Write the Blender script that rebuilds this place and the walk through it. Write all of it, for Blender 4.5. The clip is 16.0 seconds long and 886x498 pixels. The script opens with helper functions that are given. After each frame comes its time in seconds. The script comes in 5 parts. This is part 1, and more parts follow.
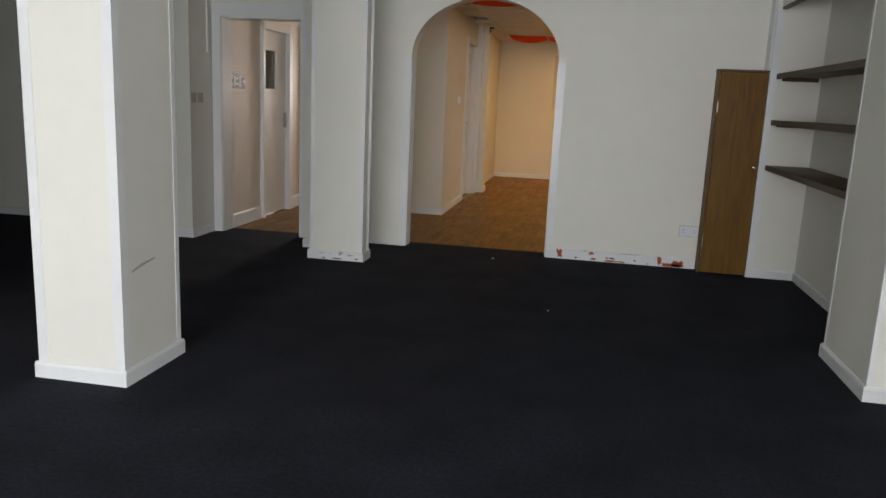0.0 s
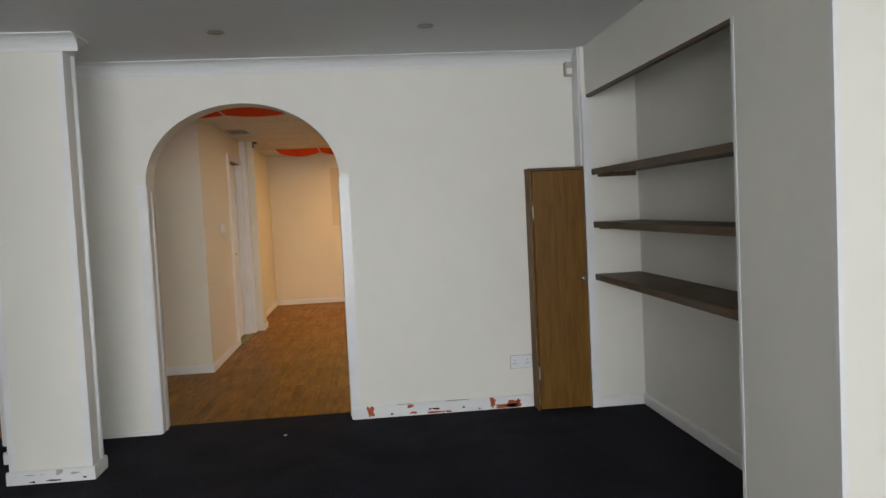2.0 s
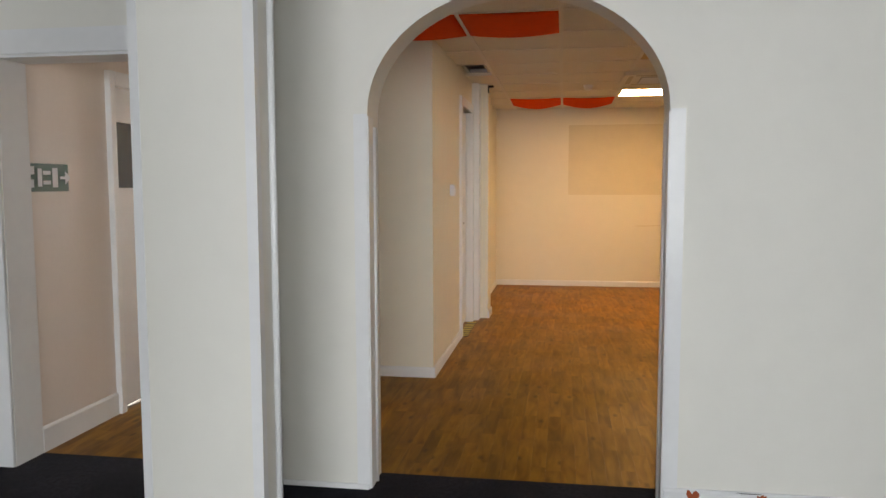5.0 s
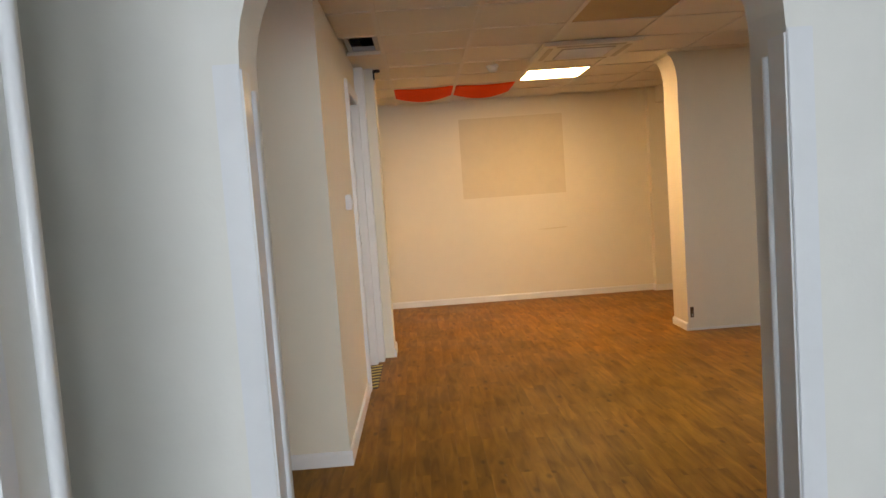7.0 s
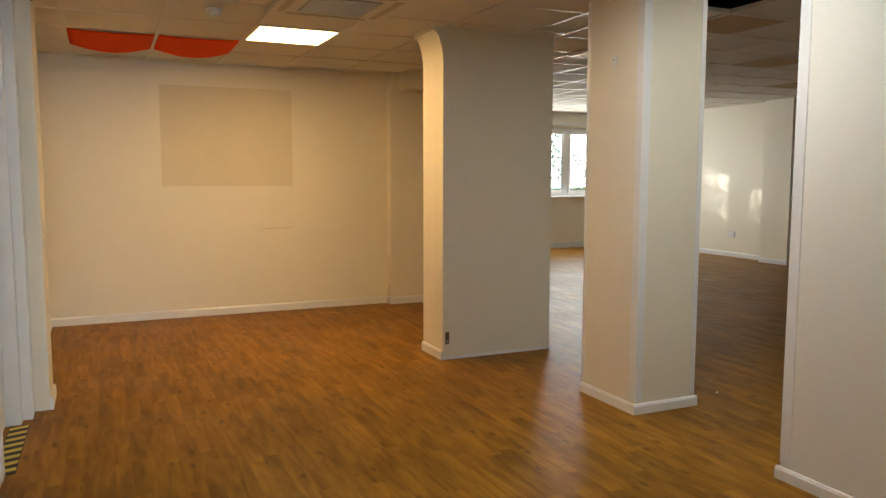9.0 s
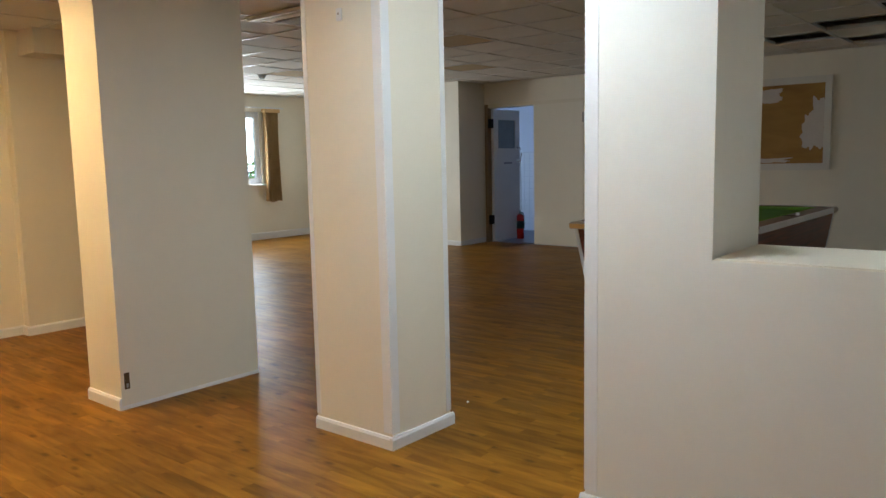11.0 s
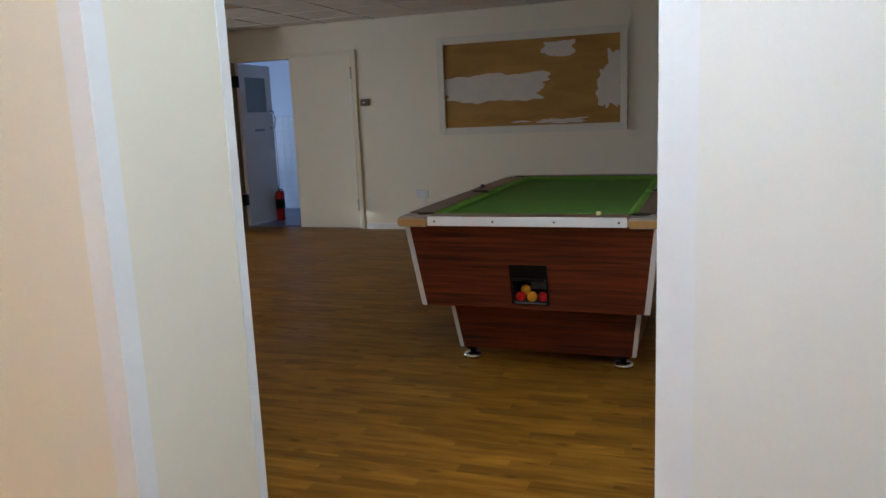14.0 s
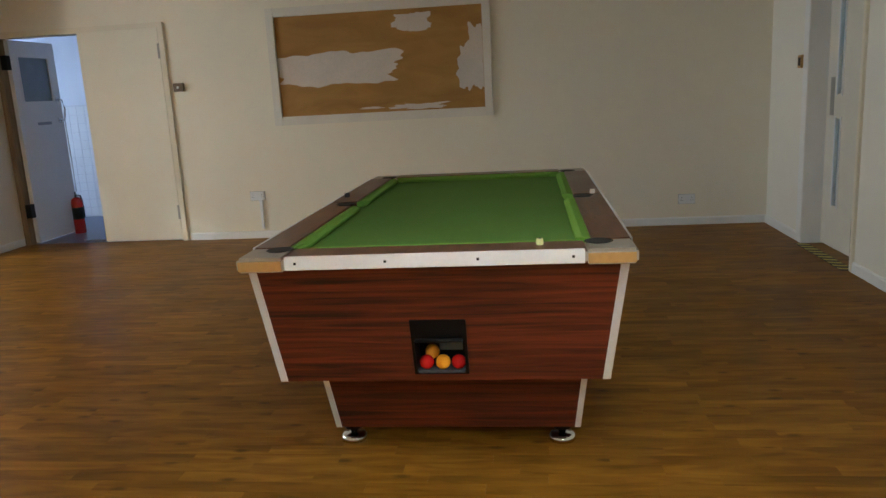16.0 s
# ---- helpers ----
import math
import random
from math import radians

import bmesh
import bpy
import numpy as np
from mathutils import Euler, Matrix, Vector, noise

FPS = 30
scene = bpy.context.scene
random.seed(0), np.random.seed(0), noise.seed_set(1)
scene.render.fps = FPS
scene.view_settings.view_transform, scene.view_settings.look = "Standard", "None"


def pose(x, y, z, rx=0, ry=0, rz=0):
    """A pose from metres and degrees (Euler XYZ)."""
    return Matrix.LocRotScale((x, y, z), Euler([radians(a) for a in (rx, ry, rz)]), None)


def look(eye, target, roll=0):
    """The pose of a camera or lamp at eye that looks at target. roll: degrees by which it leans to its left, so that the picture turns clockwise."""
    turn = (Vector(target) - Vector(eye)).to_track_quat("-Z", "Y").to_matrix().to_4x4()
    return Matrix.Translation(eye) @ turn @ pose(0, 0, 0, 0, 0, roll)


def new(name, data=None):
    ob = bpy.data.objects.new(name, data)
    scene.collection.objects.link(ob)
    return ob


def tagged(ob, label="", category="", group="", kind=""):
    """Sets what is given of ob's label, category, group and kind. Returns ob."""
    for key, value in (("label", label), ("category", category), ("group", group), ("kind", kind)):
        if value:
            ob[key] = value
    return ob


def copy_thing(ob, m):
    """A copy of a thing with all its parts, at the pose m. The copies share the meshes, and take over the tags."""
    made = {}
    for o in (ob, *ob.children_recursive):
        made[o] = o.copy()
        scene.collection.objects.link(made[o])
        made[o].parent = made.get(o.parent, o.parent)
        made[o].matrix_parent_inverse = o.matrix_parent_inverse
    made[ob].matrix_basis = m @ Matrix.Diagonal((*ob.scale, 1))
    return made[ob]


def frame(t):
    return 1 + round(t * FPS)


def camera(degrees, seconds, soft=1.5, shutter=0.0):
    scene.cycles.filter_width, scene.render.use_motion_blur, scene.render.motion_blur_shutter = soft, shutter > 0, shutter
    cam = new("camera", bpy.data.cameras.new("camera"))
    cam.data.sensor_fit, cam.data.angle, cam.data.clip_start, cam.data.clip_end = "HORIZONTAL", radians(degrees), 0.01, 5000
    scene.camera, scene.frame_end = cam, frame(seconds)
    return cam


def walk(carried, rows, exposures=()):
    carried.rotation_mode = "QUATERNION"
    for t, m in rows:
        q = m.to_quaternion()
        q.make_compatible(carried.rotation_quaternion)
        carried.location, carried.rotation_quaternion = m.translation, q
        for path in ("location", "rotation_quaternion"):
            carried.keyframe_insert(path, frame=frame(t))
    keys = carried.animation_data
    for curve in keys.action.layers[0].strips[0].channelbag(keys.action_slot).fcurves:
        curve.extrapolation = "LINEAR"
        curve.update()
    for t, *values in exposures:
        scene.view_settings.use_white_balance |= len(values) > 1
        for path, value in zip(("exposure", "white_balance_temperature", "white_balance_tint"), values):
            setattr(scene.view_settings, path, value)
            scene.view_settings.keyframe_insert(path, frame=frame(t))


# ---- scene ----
cam = camera(61.0, 16.0)
PATH = [
    (0, (-0.049, 0.384, 1.303), (-0.398, 2.314, 0.913), 2.6),
    (0.5, (-0.137, 0.722, 1.329), (-0.188, 2.707, 1.092), 1.5),
    (1, (-0.1735, 1.031, 1.295), (-0.0515, 3.011, 1.04), -1.3),
    (1.5, (-0.126, 1.385, 1.318), (0.014, 3.362, 1.049), -2.4),
    (2, (-0.163, 1.78, 1.394), (0.039, 3.767, 1.287), -2.8),
    (2.5, (-0.259, 2.048, 1.391), (-0.229, 4.045, 1.277), 0.1),
    (3, (-0.283, 2.391, 1.366), (-0.524, 4.373, 1.247), 0.0),
    (3.5, (-0.343, 2.73, 1.33), (-0.625, 4.705, 1.183), 1.4),
    (4, (-0.502, 3.055, 1.348), (-0.822, 5.025, 1.217), 0.1),
    (6.5, (-1.043, 4.745, 1.332), (-1.317, 6.712, 1.092), -0.9),
    (7, (-1.184, 5.12, 1.33), (-1.13, 7.114, 1.175), -4.1),
    (7.5, (-1.221, 5.476, 1.313), (-1.062, 7.454, 1.067), -4.2),
    (8, (-1.212, 5.856, 1.321), (-0.944, 7.822, 1.072), -2.6),
    (8.5, (-1.223, 6.248, 1.292), (-0.652, 8.153, 1.086), -3.4),
    (9, (-1.158, 6.534, 1.322), (-0.34, 8.348, 1.125), 0.1),
    (9.5, (-1.069, 6.8, 1.317), (-0.118, 8.543, 1.074), -0.4),
    (10, (-1.019, 7.092, 1.331), (0.118, 8.727, 1.147), -2.0),
    (10.2, (-1.021, 7.192, 1.302), (0.228, 8.742, 1.114), -1.6),
    (12.5, (-0.301, 7.996, 1.351), (1.358, 9.077, 1.070), -2.3),
    (13, (-0.069, 8.224, 1.357), (1.601, 9.285, 1.068), -0.9),
    (13.3, (0.069, 8.437, 1.345), (1.809, 9.388, 1.087), -1.5),
    (13.5, (0.151, 8.552, 1.343), (1.933, 9.426, 1.091), -3.9),
    (14, (0.403, 8.764, 1.334), (2.256, 9.428, 0.980), -2.4),
    (14.5, (0.684, 8.918, 1.343), (2.559, 9.500, 0.964), -1.6),
    (15, (0.948, 9.108, 1.341), (2.880, 9.517, 1.023), -3.4),
    (15.3, (1.122, 9.191, 1.321), (3.056, 9.499, 0.913), -3.3),
    (15.5, (1.200, 9.232, 1.317), (3.131, 9.487, 0.863), -3.3),
    (16, (1.513, 9.255, 1.337), (3.456, 9.494, 0.925), -3.1),
]
EXPO = [(0.0, -0.42, 7050, 14), (1.5, -0.15, 7050, 14), (3.5, 0.1, 7050, 14), (6.5, 0.3, 6600, 13), (7.5, 0.32, 6350, 11), (9.0, 0.06, 6400, 6), (10.2, 0.38, 5850, 2),
        (12.5, 0.5, 5200, 7), (13.5, 0.62, 5200, 6), (14.5, 0.5, 5350, 6), (15.0, 0.62, 5500, 5), (15.5, 1.03, 5650, 4), (16.0, 1.32, 5750, 4)]
walk(cam, [(t, look(eye, target, roll)) for t, eye, target, roll in PATH], EXPO)

# ---- world and large lights ----
SUN_DIR = Vector((1.75, -2.55, -0.85)).normalized()
world = bpy.data.worlds.new("world")
scene.world = world
world.use_nodes = True
wn = world.node_tree.nodes
sky = wn.new("ShaderNodeTexSky")
sky.sky_type = "NISHITA"
sky.sun_disc = False
sky.sun_elevation = math.asin(-SUN_DIR.z)
sky.sun_rotation = math.atan2(-SUN_DIR.x, -SUN_DIR.y)
world.node_tree.links.new(sky.outputs[0], wn["Background"].inputs[0])
wn["Background"].inputs[1].default_value = 0.15

sun = new("sun", bpy.data.lights.new("sun", "SUN"))
sun.data.energy, sun.data.angle, sun.data.color = 5.0, radians(0.6), (1.0, 0.93, 0.82)
sun.matrix_world = look((0, 0, 20), Vector((0, 0, 20)) + SUN_DIR)


def window_light(name, place, target, w, h, watts, colour=(0.82, 0.91, 1.0)):
    """Sky light that comes in through a window's opening."""
    ob = new(name, bpy.data.lights.new(name, "AREA"))
    ob.data.shape, ob.data.size, ob.data.size_y = "RECTANGLE", w, h
    ob.data.energy, ob.data.color = watts, colour
    ob.matrix_world = look(place, target)
    return ob


window_light("sky_light_front", (-0.65, -5.3, 1.45), (-0.5, 2.0, 1.3), 4.3, 1.7, 470, (0.86, 0.94, 1.0))
# added fill from an unseen side window, lifts the shade behind the column
window_light("sky_light_side", (1.79, -2.9, 1.5), (-2.0, -2.9, 1.4), 2.9, 1.4, 320, (0.86, 0.94, 1.0))
window_light("sky_light_garden_near", (5.13, 18.0, 1.5), (5.13, 14.0, 1.2), 1.05, 1.15, 38, (1.0, 0.97, 0.92))
window_light("sky_light_garden_far", (6.5, 18.0, 1.5), (6.5, 14.0, 1.2), 1.1, 1.15, 42, (1.0, 0.97, 0.92))
window_light("sky_light_lobby", (9.6, 16.95, 1.5), (9.6, 14.0, 1.0), 1.4, 1.1, 12, (0.62, 0.72, 1.0))
window_light("sky_light_passage", (-2.6, 13.85, 1.5), (-2.6, 9.0, 1.2), 0.6, 1.1, 120, (1.0, 0.97, 0.95))


# ---- materials ----
def mat(name, colour, rough=0.6, metal=0.0, grain=0.0, grain_scale=40.0, stain=0.0, stain_scale=1.5, bump=0.0, bump_scale=60.0,
        stretch=(1, 1, 1), spec=0.5, dark=None):
    m = bpy.data.materials.new(name)
    m.use_nodes = True
    nt = m.node_tree
    b = nt.nodes["Principled BSDF"]
    b.inputs["Roughness"].default_value, b.inputs["Metallic"].default_value = rough, metal
    b.inputs["Specular IOR Level"].default_value = spec
    b.inputs["Base Color"].default_value = (*colour, 1)
    tc = nt.nodes.new("ShaderNodeTexCoord")
    mp = nt.nodes.new("ShaderNodeMapping")
    mp.inputs["Scale"].default_value = stretch
    nt.links.new(tc.outputs["Object"], mp.inputs[0])

    def tex(scale, detail=5.0):
        n = nt.nodes.new("ShaderNodeTexNoise")
        n.inputs["Scale"].default_value, n.inputs["Detail"].default_value = scale, detail
        nt.links.new(mp.outputs[0], n.inputs["Vector"])
        return n.outputs["Fac"]

    last = None
    dk = dark or tuple(c * 0.55 for c in colour)
    for amount, scale in ((grain, grain_scale), (stain, stain_scale)):
        if amount:
            r = nt.nodes.new("ShaderNodeMapRange")
            r.inputs["From Min"].default_value, r.inputs["From Max"].default_value = 0.35, 0.75
            r.inputs["To Max"].default_value = amount
            nt.links.new(tex(scale), r.inputs["Value"])
            mx = nt.nodes.new("ShaderNodeMix")
            mx.data_type = "RGBA"
            mx.inputs["A"].default_value, mx.inputs["B"].default_value = (*colour, 1), (*dk, 1)
            if last:
                nt.links.new(last, mx.inputs["A"])
            nt.links.new(r.outputs[0], mx.inputs["Factor"])
            last = mx.outputs["Result"]
    if last:
        nt.links.new(last, b.inputs["Base Color"])
    if bump:
        bp = nt.nodes.new("ShaderNodeBump")
        bp.inputs["Strength"].default_value, bp.inputs["Distance"].default_value = bump, 0.004
        nt.links.new(tex(bump_scale, 8.0), bp.inputs["Height"])
        nt.links.new(bp.outputs[0], b.inputs["Normal"])
    return m


def emitter(name, colour, strength):
    m = bpy.data.materials.new(name)
    m.use_nodes = True
    b = m.node_tree.nodes["Principled BSDF"]
    b.inputs["Base Color"].default_value = (0.8, 0.8, 0.8, 1)
    b.inputs["Emission Color"].default_value = (*colour, 1)
    b.inputs["Emission Strength"].default_value = strength
    return m


def glass(name, tint=(0.9, 0.95, 0.95), rough=0.02):
    m = bpy.data.materials.new(name)
    m.use_nodes = True
    b = m.node_tree.nodes["Principled BSDF"]
    b.inputs["Base Color"].default_value = (*tint, 1)
    b.inputs["Transmission Weight"].default_value = 1.0
    b.inputs["Roughness"].default_value, b.inputs["IOR"].default_value = rough, 1.1
    return m


def wood(name, light, darkc, scale, stretch, rough=0.4, bump=0.08, spread=0.12, spec=0.5, lo=0.3, hi=0.72, knots=False, blotch=0.0):
    """Wood grain: stretched noise between two colours, each piece with a tone of its own."""
    m = bpy.data.materials.new(name)
    m.use_nodes = True
    nt = m.node_tree
    b = nt.nodes["Principled BSDF"]
    b.inputs["Roughness"].default_value = rough
    b.inputs["Specular IOR Level"].default_value = spec
    tc = nt.nodes.new("ShaderNodeTexCoord")
    geo = nt.nodes.new("ShaderNodeNewGeometry")
    oi = nt.nodes.new("ShaderNodeObjectInfo")
    addr = nt.nodes.new("ShaderNodeMath")
    addr.operation = "ADD"
    nt.links.new(geo.outputs["Random Per Island"], addr.inputs[0])
    nt.links.new(oi.outputs["Random"], addr.inputs[1])
    mp = nt.nodes.new("ShaderNodeMapping")
    mp.inputs["Scale"].default_value = stretch
    nt.links.new(tc.outputs["Object"], mp.inputs[0])
    off = nt.nodes.new("ShaderNodeVectorMath")
    off.operation = "MULTIPLY_ADD"
    off.inputs[1].default_value = (1, 1, 1)
    sc = nt.nodes.new("ShaderNodeMath")
    sc.operation = "MULTIPLY"
    sc.inputs[1].default_value = 37.0
    nt.links.new(addr.outputs[0], sc.inputs[0])
    nt.links.new(mp.outputs[0], off.inputs[0])
    nt.links.new(sc.outputs[0], off.inputs[2])
    n = nt.nodes.new("ShaderNodeTexNoise")
    n.inputs["Scale"].default_value, n.inputs["Detail"].default_value, n.inputs["Distortion"].default_value = scale, 7.0, 0.6
    nt.links.new(off.outputs[0], n.inputs["Vector"])
    ramp = nt.nodes.new("ShaderNodeValToRGB")
    ramp.color_ramp.elements[0].position, ramp.color_ramp.elements[1].position = lo, hi
    ramp.color_ramp.elements[0].color, ramp.color_ramp.elements[1].color = (*darkc, 1), (*light, 1)
    nt.links.new(n.outputs["Fac"], ramp.inputs[0])
    fr = nt.nodes.new("ShaderNodeMath")
    fr.operation = "FRACT"
    nt.links.new(addr.outputs[0], fr.inputs[0])
    rng = nt.nodes.new("ShaderNodeMapRange")
    rng.inputs["To Min"].default_value, rng.inputs["To Max"].default_value = 1 - spread, 1 + spread
    nt.links.new(fr.outputs[0], rng.inputs["Value"])
    mul = nt.nodes.new("ShaderNodeVectorMath")
    mul.operation = "SCALE"
    nt.links.new(ramp.outputs[0], mul.inputs[0])
    nt.links.new(rng.outputs[0], mul.inputs["Scale"])
    tone = mul.outputs[0]
    if blotch:
        nb = nt.nodes.new("ShaderNodeTexNoise")
        nb.inputs["Scale"].default_value, nb.inputs["Detail"].default_value = 1.7, 7.0
        nt.links.new(tc.outputs["Object"], nb.inputs["Vector"])
        rb = nt.nodes.new("ShaderNodeMapRange")
        rb.inputs["From Min"].default_value, rb.inputs["From Max"].default_value = 0.34, 0.66
        rb.inputs["To Min"].default_value, rb.inputs["To Max"].default_value = 1 - blotch, 1 + blotch * 0.45
        nt.links.new(nb.outputs["Fac"], rb.inputs["Value"])
        mb = nt.nodes.new("ShaderNodeVectorMath")
        mb.operation = "SCALE"
        nt.links.new(tone, mb.inputs[0])
        nt.links.new(rb.outputs[0], mb.inputs["Scale"])
        tone = mb.outputs[0]
    if knots:
        vo = nt.nodes.new("ShaderNodeTexVoronoi")
        vo.voronoi_dimensions = "2D"
        vo.inputs["Scale"].default_value = 4.5
        mk = nt.nodes.new("ShaderNodeMapping")
        mk.inputs["Scale"].default_value = (1.0, 0.45, 1.0)
        sh = nt.nodes.new("ShaderNodeVectorMath")
        sh.operation = "ADD"
        nt.links.new(tc.outputs["Object"], mk.inputs[0])
        nt.links.new(mk.outputs[0], sh.inputs[0])
        nt.links.new(sc.outputs[0], sh.inputs[1])
        nt.links.new(sh.outputs[0], vo.inputs["Vector"])
        kr = nt.nodes.new("ShaderNodeMapRange")
        kr.inputs["From Min"].default_value, kr.inputs["From Max"].default_value = 0.025, 0.085
        kr.inputs["To Min"].default_value, kr.inputs["To Max"].default_value = 0.55, 0.0
        nt.links.new(vo.outputs["Distance"], kr.inputs["Value"])
        km = nt.nodes.new("ShaderNodeMix")
        km.data_type = "RGBA"
        km.inputs["B"].default_value = (0.035, 0.015, 0.006, 1)
        nt.links.new(kr.outputs[0], km.inputs["Factor"])
        nt.links.new(tone, km.inputs["A"])
        tone = km.outputs["Result"]
    nt.links.new(tone, b.inputs["Base Color"])
    # scuffs in the gloss
    n2 = nt.nodes.new("ShaderNodeTexNoise")
    n2.inputs["Scale"].default_value, n2.inputs["Detail"].default_value = 2.2, 6.0
    nt.links.new(tc.outputs["Object"], n2.inputs["Vector"])
    r2 = nt.nodes.new("ShaderNodeMapRange")
    r2.inputs["To Min"].default_value, r2.inputs["To Max"].default_value = rough - 0.08, rough + 0.14
    nt.links.new(n2.outputs["Fac"], r2.inputs["Value"])
    nt.links.new(r2.outputs[0], b.inputs["Roughness"])
    bp = nt.nodes.new("ShaderNodeBump")
    bp.inputs["Strength"].default_value, bp.inputs["Distance"].default_value = bump, 0.003
    nt.links.new(n.outputs["Fac"], bp.inputs["Height"])
    nt.links.new(bp.outputs[0], b.inputs["Normal"])
    return m


M_WALL = mat("magnolia_paint", (0.76, 0.72, 0.61), 0.5, grain=0.05, grain_scale=9, stain=0.08, stain_scale=0.9, bump=0.12, bump_scale=70)
M_WALL1 = mat("off_white_paint", (0.76, 0.75, 0.70), 0.55, grain=0.05, grain_scale=9, stain=0.07, stain_scale=0.8, bump=0.12, bump_scale=70)
M_PATCH = mat("old_cream_paint", (0.66, 0.60, 0.46), 0.6, grain=0.08, grain_scale=12, stain=0.1, stain_scale=2)
M_PINK = mat("pale_pink_paint", (0.74, 0.66, 0.60), 0.5, grain=0.05, stain=0.08, bump=0.1)
M_TRIM = mat("white_gloss_paint", (0.76, 0.77, 0.78), 0.32, grain=0.06, grain_scale=20, stain=0.12, stain_scale=4, bump=0.06, bump_scale=30)
M_CEIL1 = mat("white_ceiling_paint", (0.74, 0.75, 0.76), 0.85, grain=0.05, stain=0.1, bump=0.15)
M_CARPET = mat("dark_blue_carpet", (0.026, 0.028, 0.041), 0.97, grain=0.75, grain_scale=55, stain=0.7, stain_scale=2.6, bump=0.9, bump_scale=330, spec=0.15, dark=(0.006, 0.006, 0.009))
M_TILE = mat("mineral_ceiling_tile", (0.72, 0.69, 0.62), 0.9, grain=0.14, grain_scale=120, stain=0.2, stain_scale=1.4, bump=0.3, bump_scale=160)
M_TILE_OLD = mat("stained_ceiling_tile", (0.52, 0.40, 0.22), 0.9, grain=0.3, grain_scale=90, stain=0.35, stain_scale=3, bump=0.3, bump_scale=160)
M_GRID = mat("white_ceiling_grid", (0.64, 0.615, 0.56), 0.4, stain=0.1)
# near-black colour stands in for shade in the ceiling void and the pockets
M_HOLE_SHADE = mat("painted_hole_shade", (0.02, 0.02, 0.02), 0.95)
M_RED = mat("red_ceiling_panel", (0.80, 0.075, 0.006), 0.9, spec=0.1, grain=0.15, grain_scale=25, stain=0.15, stain_scale=3)
M_PANEL = emitter("light_panel", (1.0, 0.61, 0.24), 47.0)
M_FLOOR = wood("oak_vinyl_plank", (0.315, 0.150, 0.017), (0.155, 0.066, 0.007), 3.4, (6, 0.9, 6), 0.37, 0.03, 0.16, spec=0.07, knots=True, blotch=0.17)
M_OAK = wood("oak_veneer", (0.185, 0.088, 0.010), (0.115, 0.050, 0.006), 4.0, (9, 9, 0.9), 0.45, 0.03, 0.03, spec=0.2)
M_DKWOOD = wood("dark_oak_board", (0.12, 0.070, 0.032), (0.058, 0.032, 0.014), 6.0, (7, 0.8, 7), 0.45, 0.06, 0.1, spec=0.3)
M_ROSE = wood("rosewood_laminate", (0.20, 0.040, 0.015), (0.026, 0.007, 0.005), 4.8, (0.42, 0.42, 12), 0.34, 0.02, 0.03, lo=0.32, hi=0.72)
M_BAIZE = mat("green_baize", (0.118, 0.228, 0.05), 0.95, grain=0.12, grain_scale=300, stain=0.12, stain_scale=3, bump=0.2, bump_scale=400, spec=0.1)
M_CUSHION = mat("pale_cushion_baize", (0.17, 0.33, 0.055), 0.95, grain=0.15, grain_scale=300, stain=0.15, stain_scale=6, bump=0.2, bump_scale=400, spec=0.1)
M_CHROME = mat("chrome", (0.75, 0.75, 0.76), 0.12, 1.0, stain=0.15, stain_scale=12)
M_ALU = mat("brushed_aluminium", (0.80, 0.83, 0.87), 0.36, 0.2, grain=0.1, grain_scale=80, stain=0.1)
M_BLACK = mat("black_plastic", (0.005, 0.005, 0.006), 0.5, spec=0.2)
M_SOCKET_SHADE = mat("socket_shadow_edge", (0.30, 0.31, 0.33), 0.5, stain=0.1)
M_PLASTIC = mat("white_plastic", (0.70, 0.72, 0.75), 0.35, stain=0.06)
M_UPVC = mat("white_window_frame", (0.82, 0.84, 0.86), 0.25, stain=0.04)
M_GLASS = glass("clear_glass")
M_RUST = mat("old_red_brown_paint", (0.42, 0.085, 0.022), 0.75, grain=0.6, grain_scale=60)
M_BRASS = mat("tarnished_gold_plastic", (0.50, 0.30, 0.10), 0.35, 0.3, grain=0.3, grain_scale=50)
M_PLY = wood("bare_plywood", (0.40, 0.225, 0.05), (0.27, 0.135, 0.026), 2.5, (3, 0.8, 2.5), 0.6, 0.1, 0.05)
M_PLASTER = mat("skim_plaster", (0.62, 0.57, 0.52), 0.9, grain=0.15, stain=0.2, stain_scale=6, bump=0.3)
M_YELLOW = mat("yellow_tape", (0.60, 0.50, 0.08), 0.5, grain=0.25, stain=0.3, stain_scale=12)
M_REDPAINT = mat("red_enamel", (0.42, 0.015, 0.012), 0.25, stain=0.15)
M_BALLRED = mat("red_ball", (0.50, 0.012, 0.012), 0.1)
M_BALLYEL = mat("yellow_ball", (0.85, 0.36, 0.02), 0.1)
M_CURTAIN = mat("gold_curtain", (0.50, 0.34, 0.15), 0.85, grain=0.25, grain_scale=120, stain=0.2, stain_scale=5, bump=0.2, bump_scale=300)
M_GREEN = mat("green_sign", (0.008, 0.065, 0.045), 0.4, stain=0.1)
M_STEEL = mat("grey_steel", (0.35, 0.34, 0.32), 0.4, 0.7, stain=0.2)
M_BEIGE = mat("aged_beige_plastic", (0.45, 0.41, 0.33), 0.5, stain=0.2, stain_scale=8)
M_DOORWHITE = mat("white_door_paint", (0.74, 0.75, 0.77), 0.32, grain=0.06, stain=0.1, stain_scale=3, bump=0.05)
M_BLUEVINYL = mat("blue_vinyl", (0.08, 0.10, 0.17), 0.35, grain=0.25, grain_scale=90, stain=0.25)
M_LOBBY = mat("lobby_white_paint", (0.68, 0.72, 0.80), 0.45, stain=0.1)
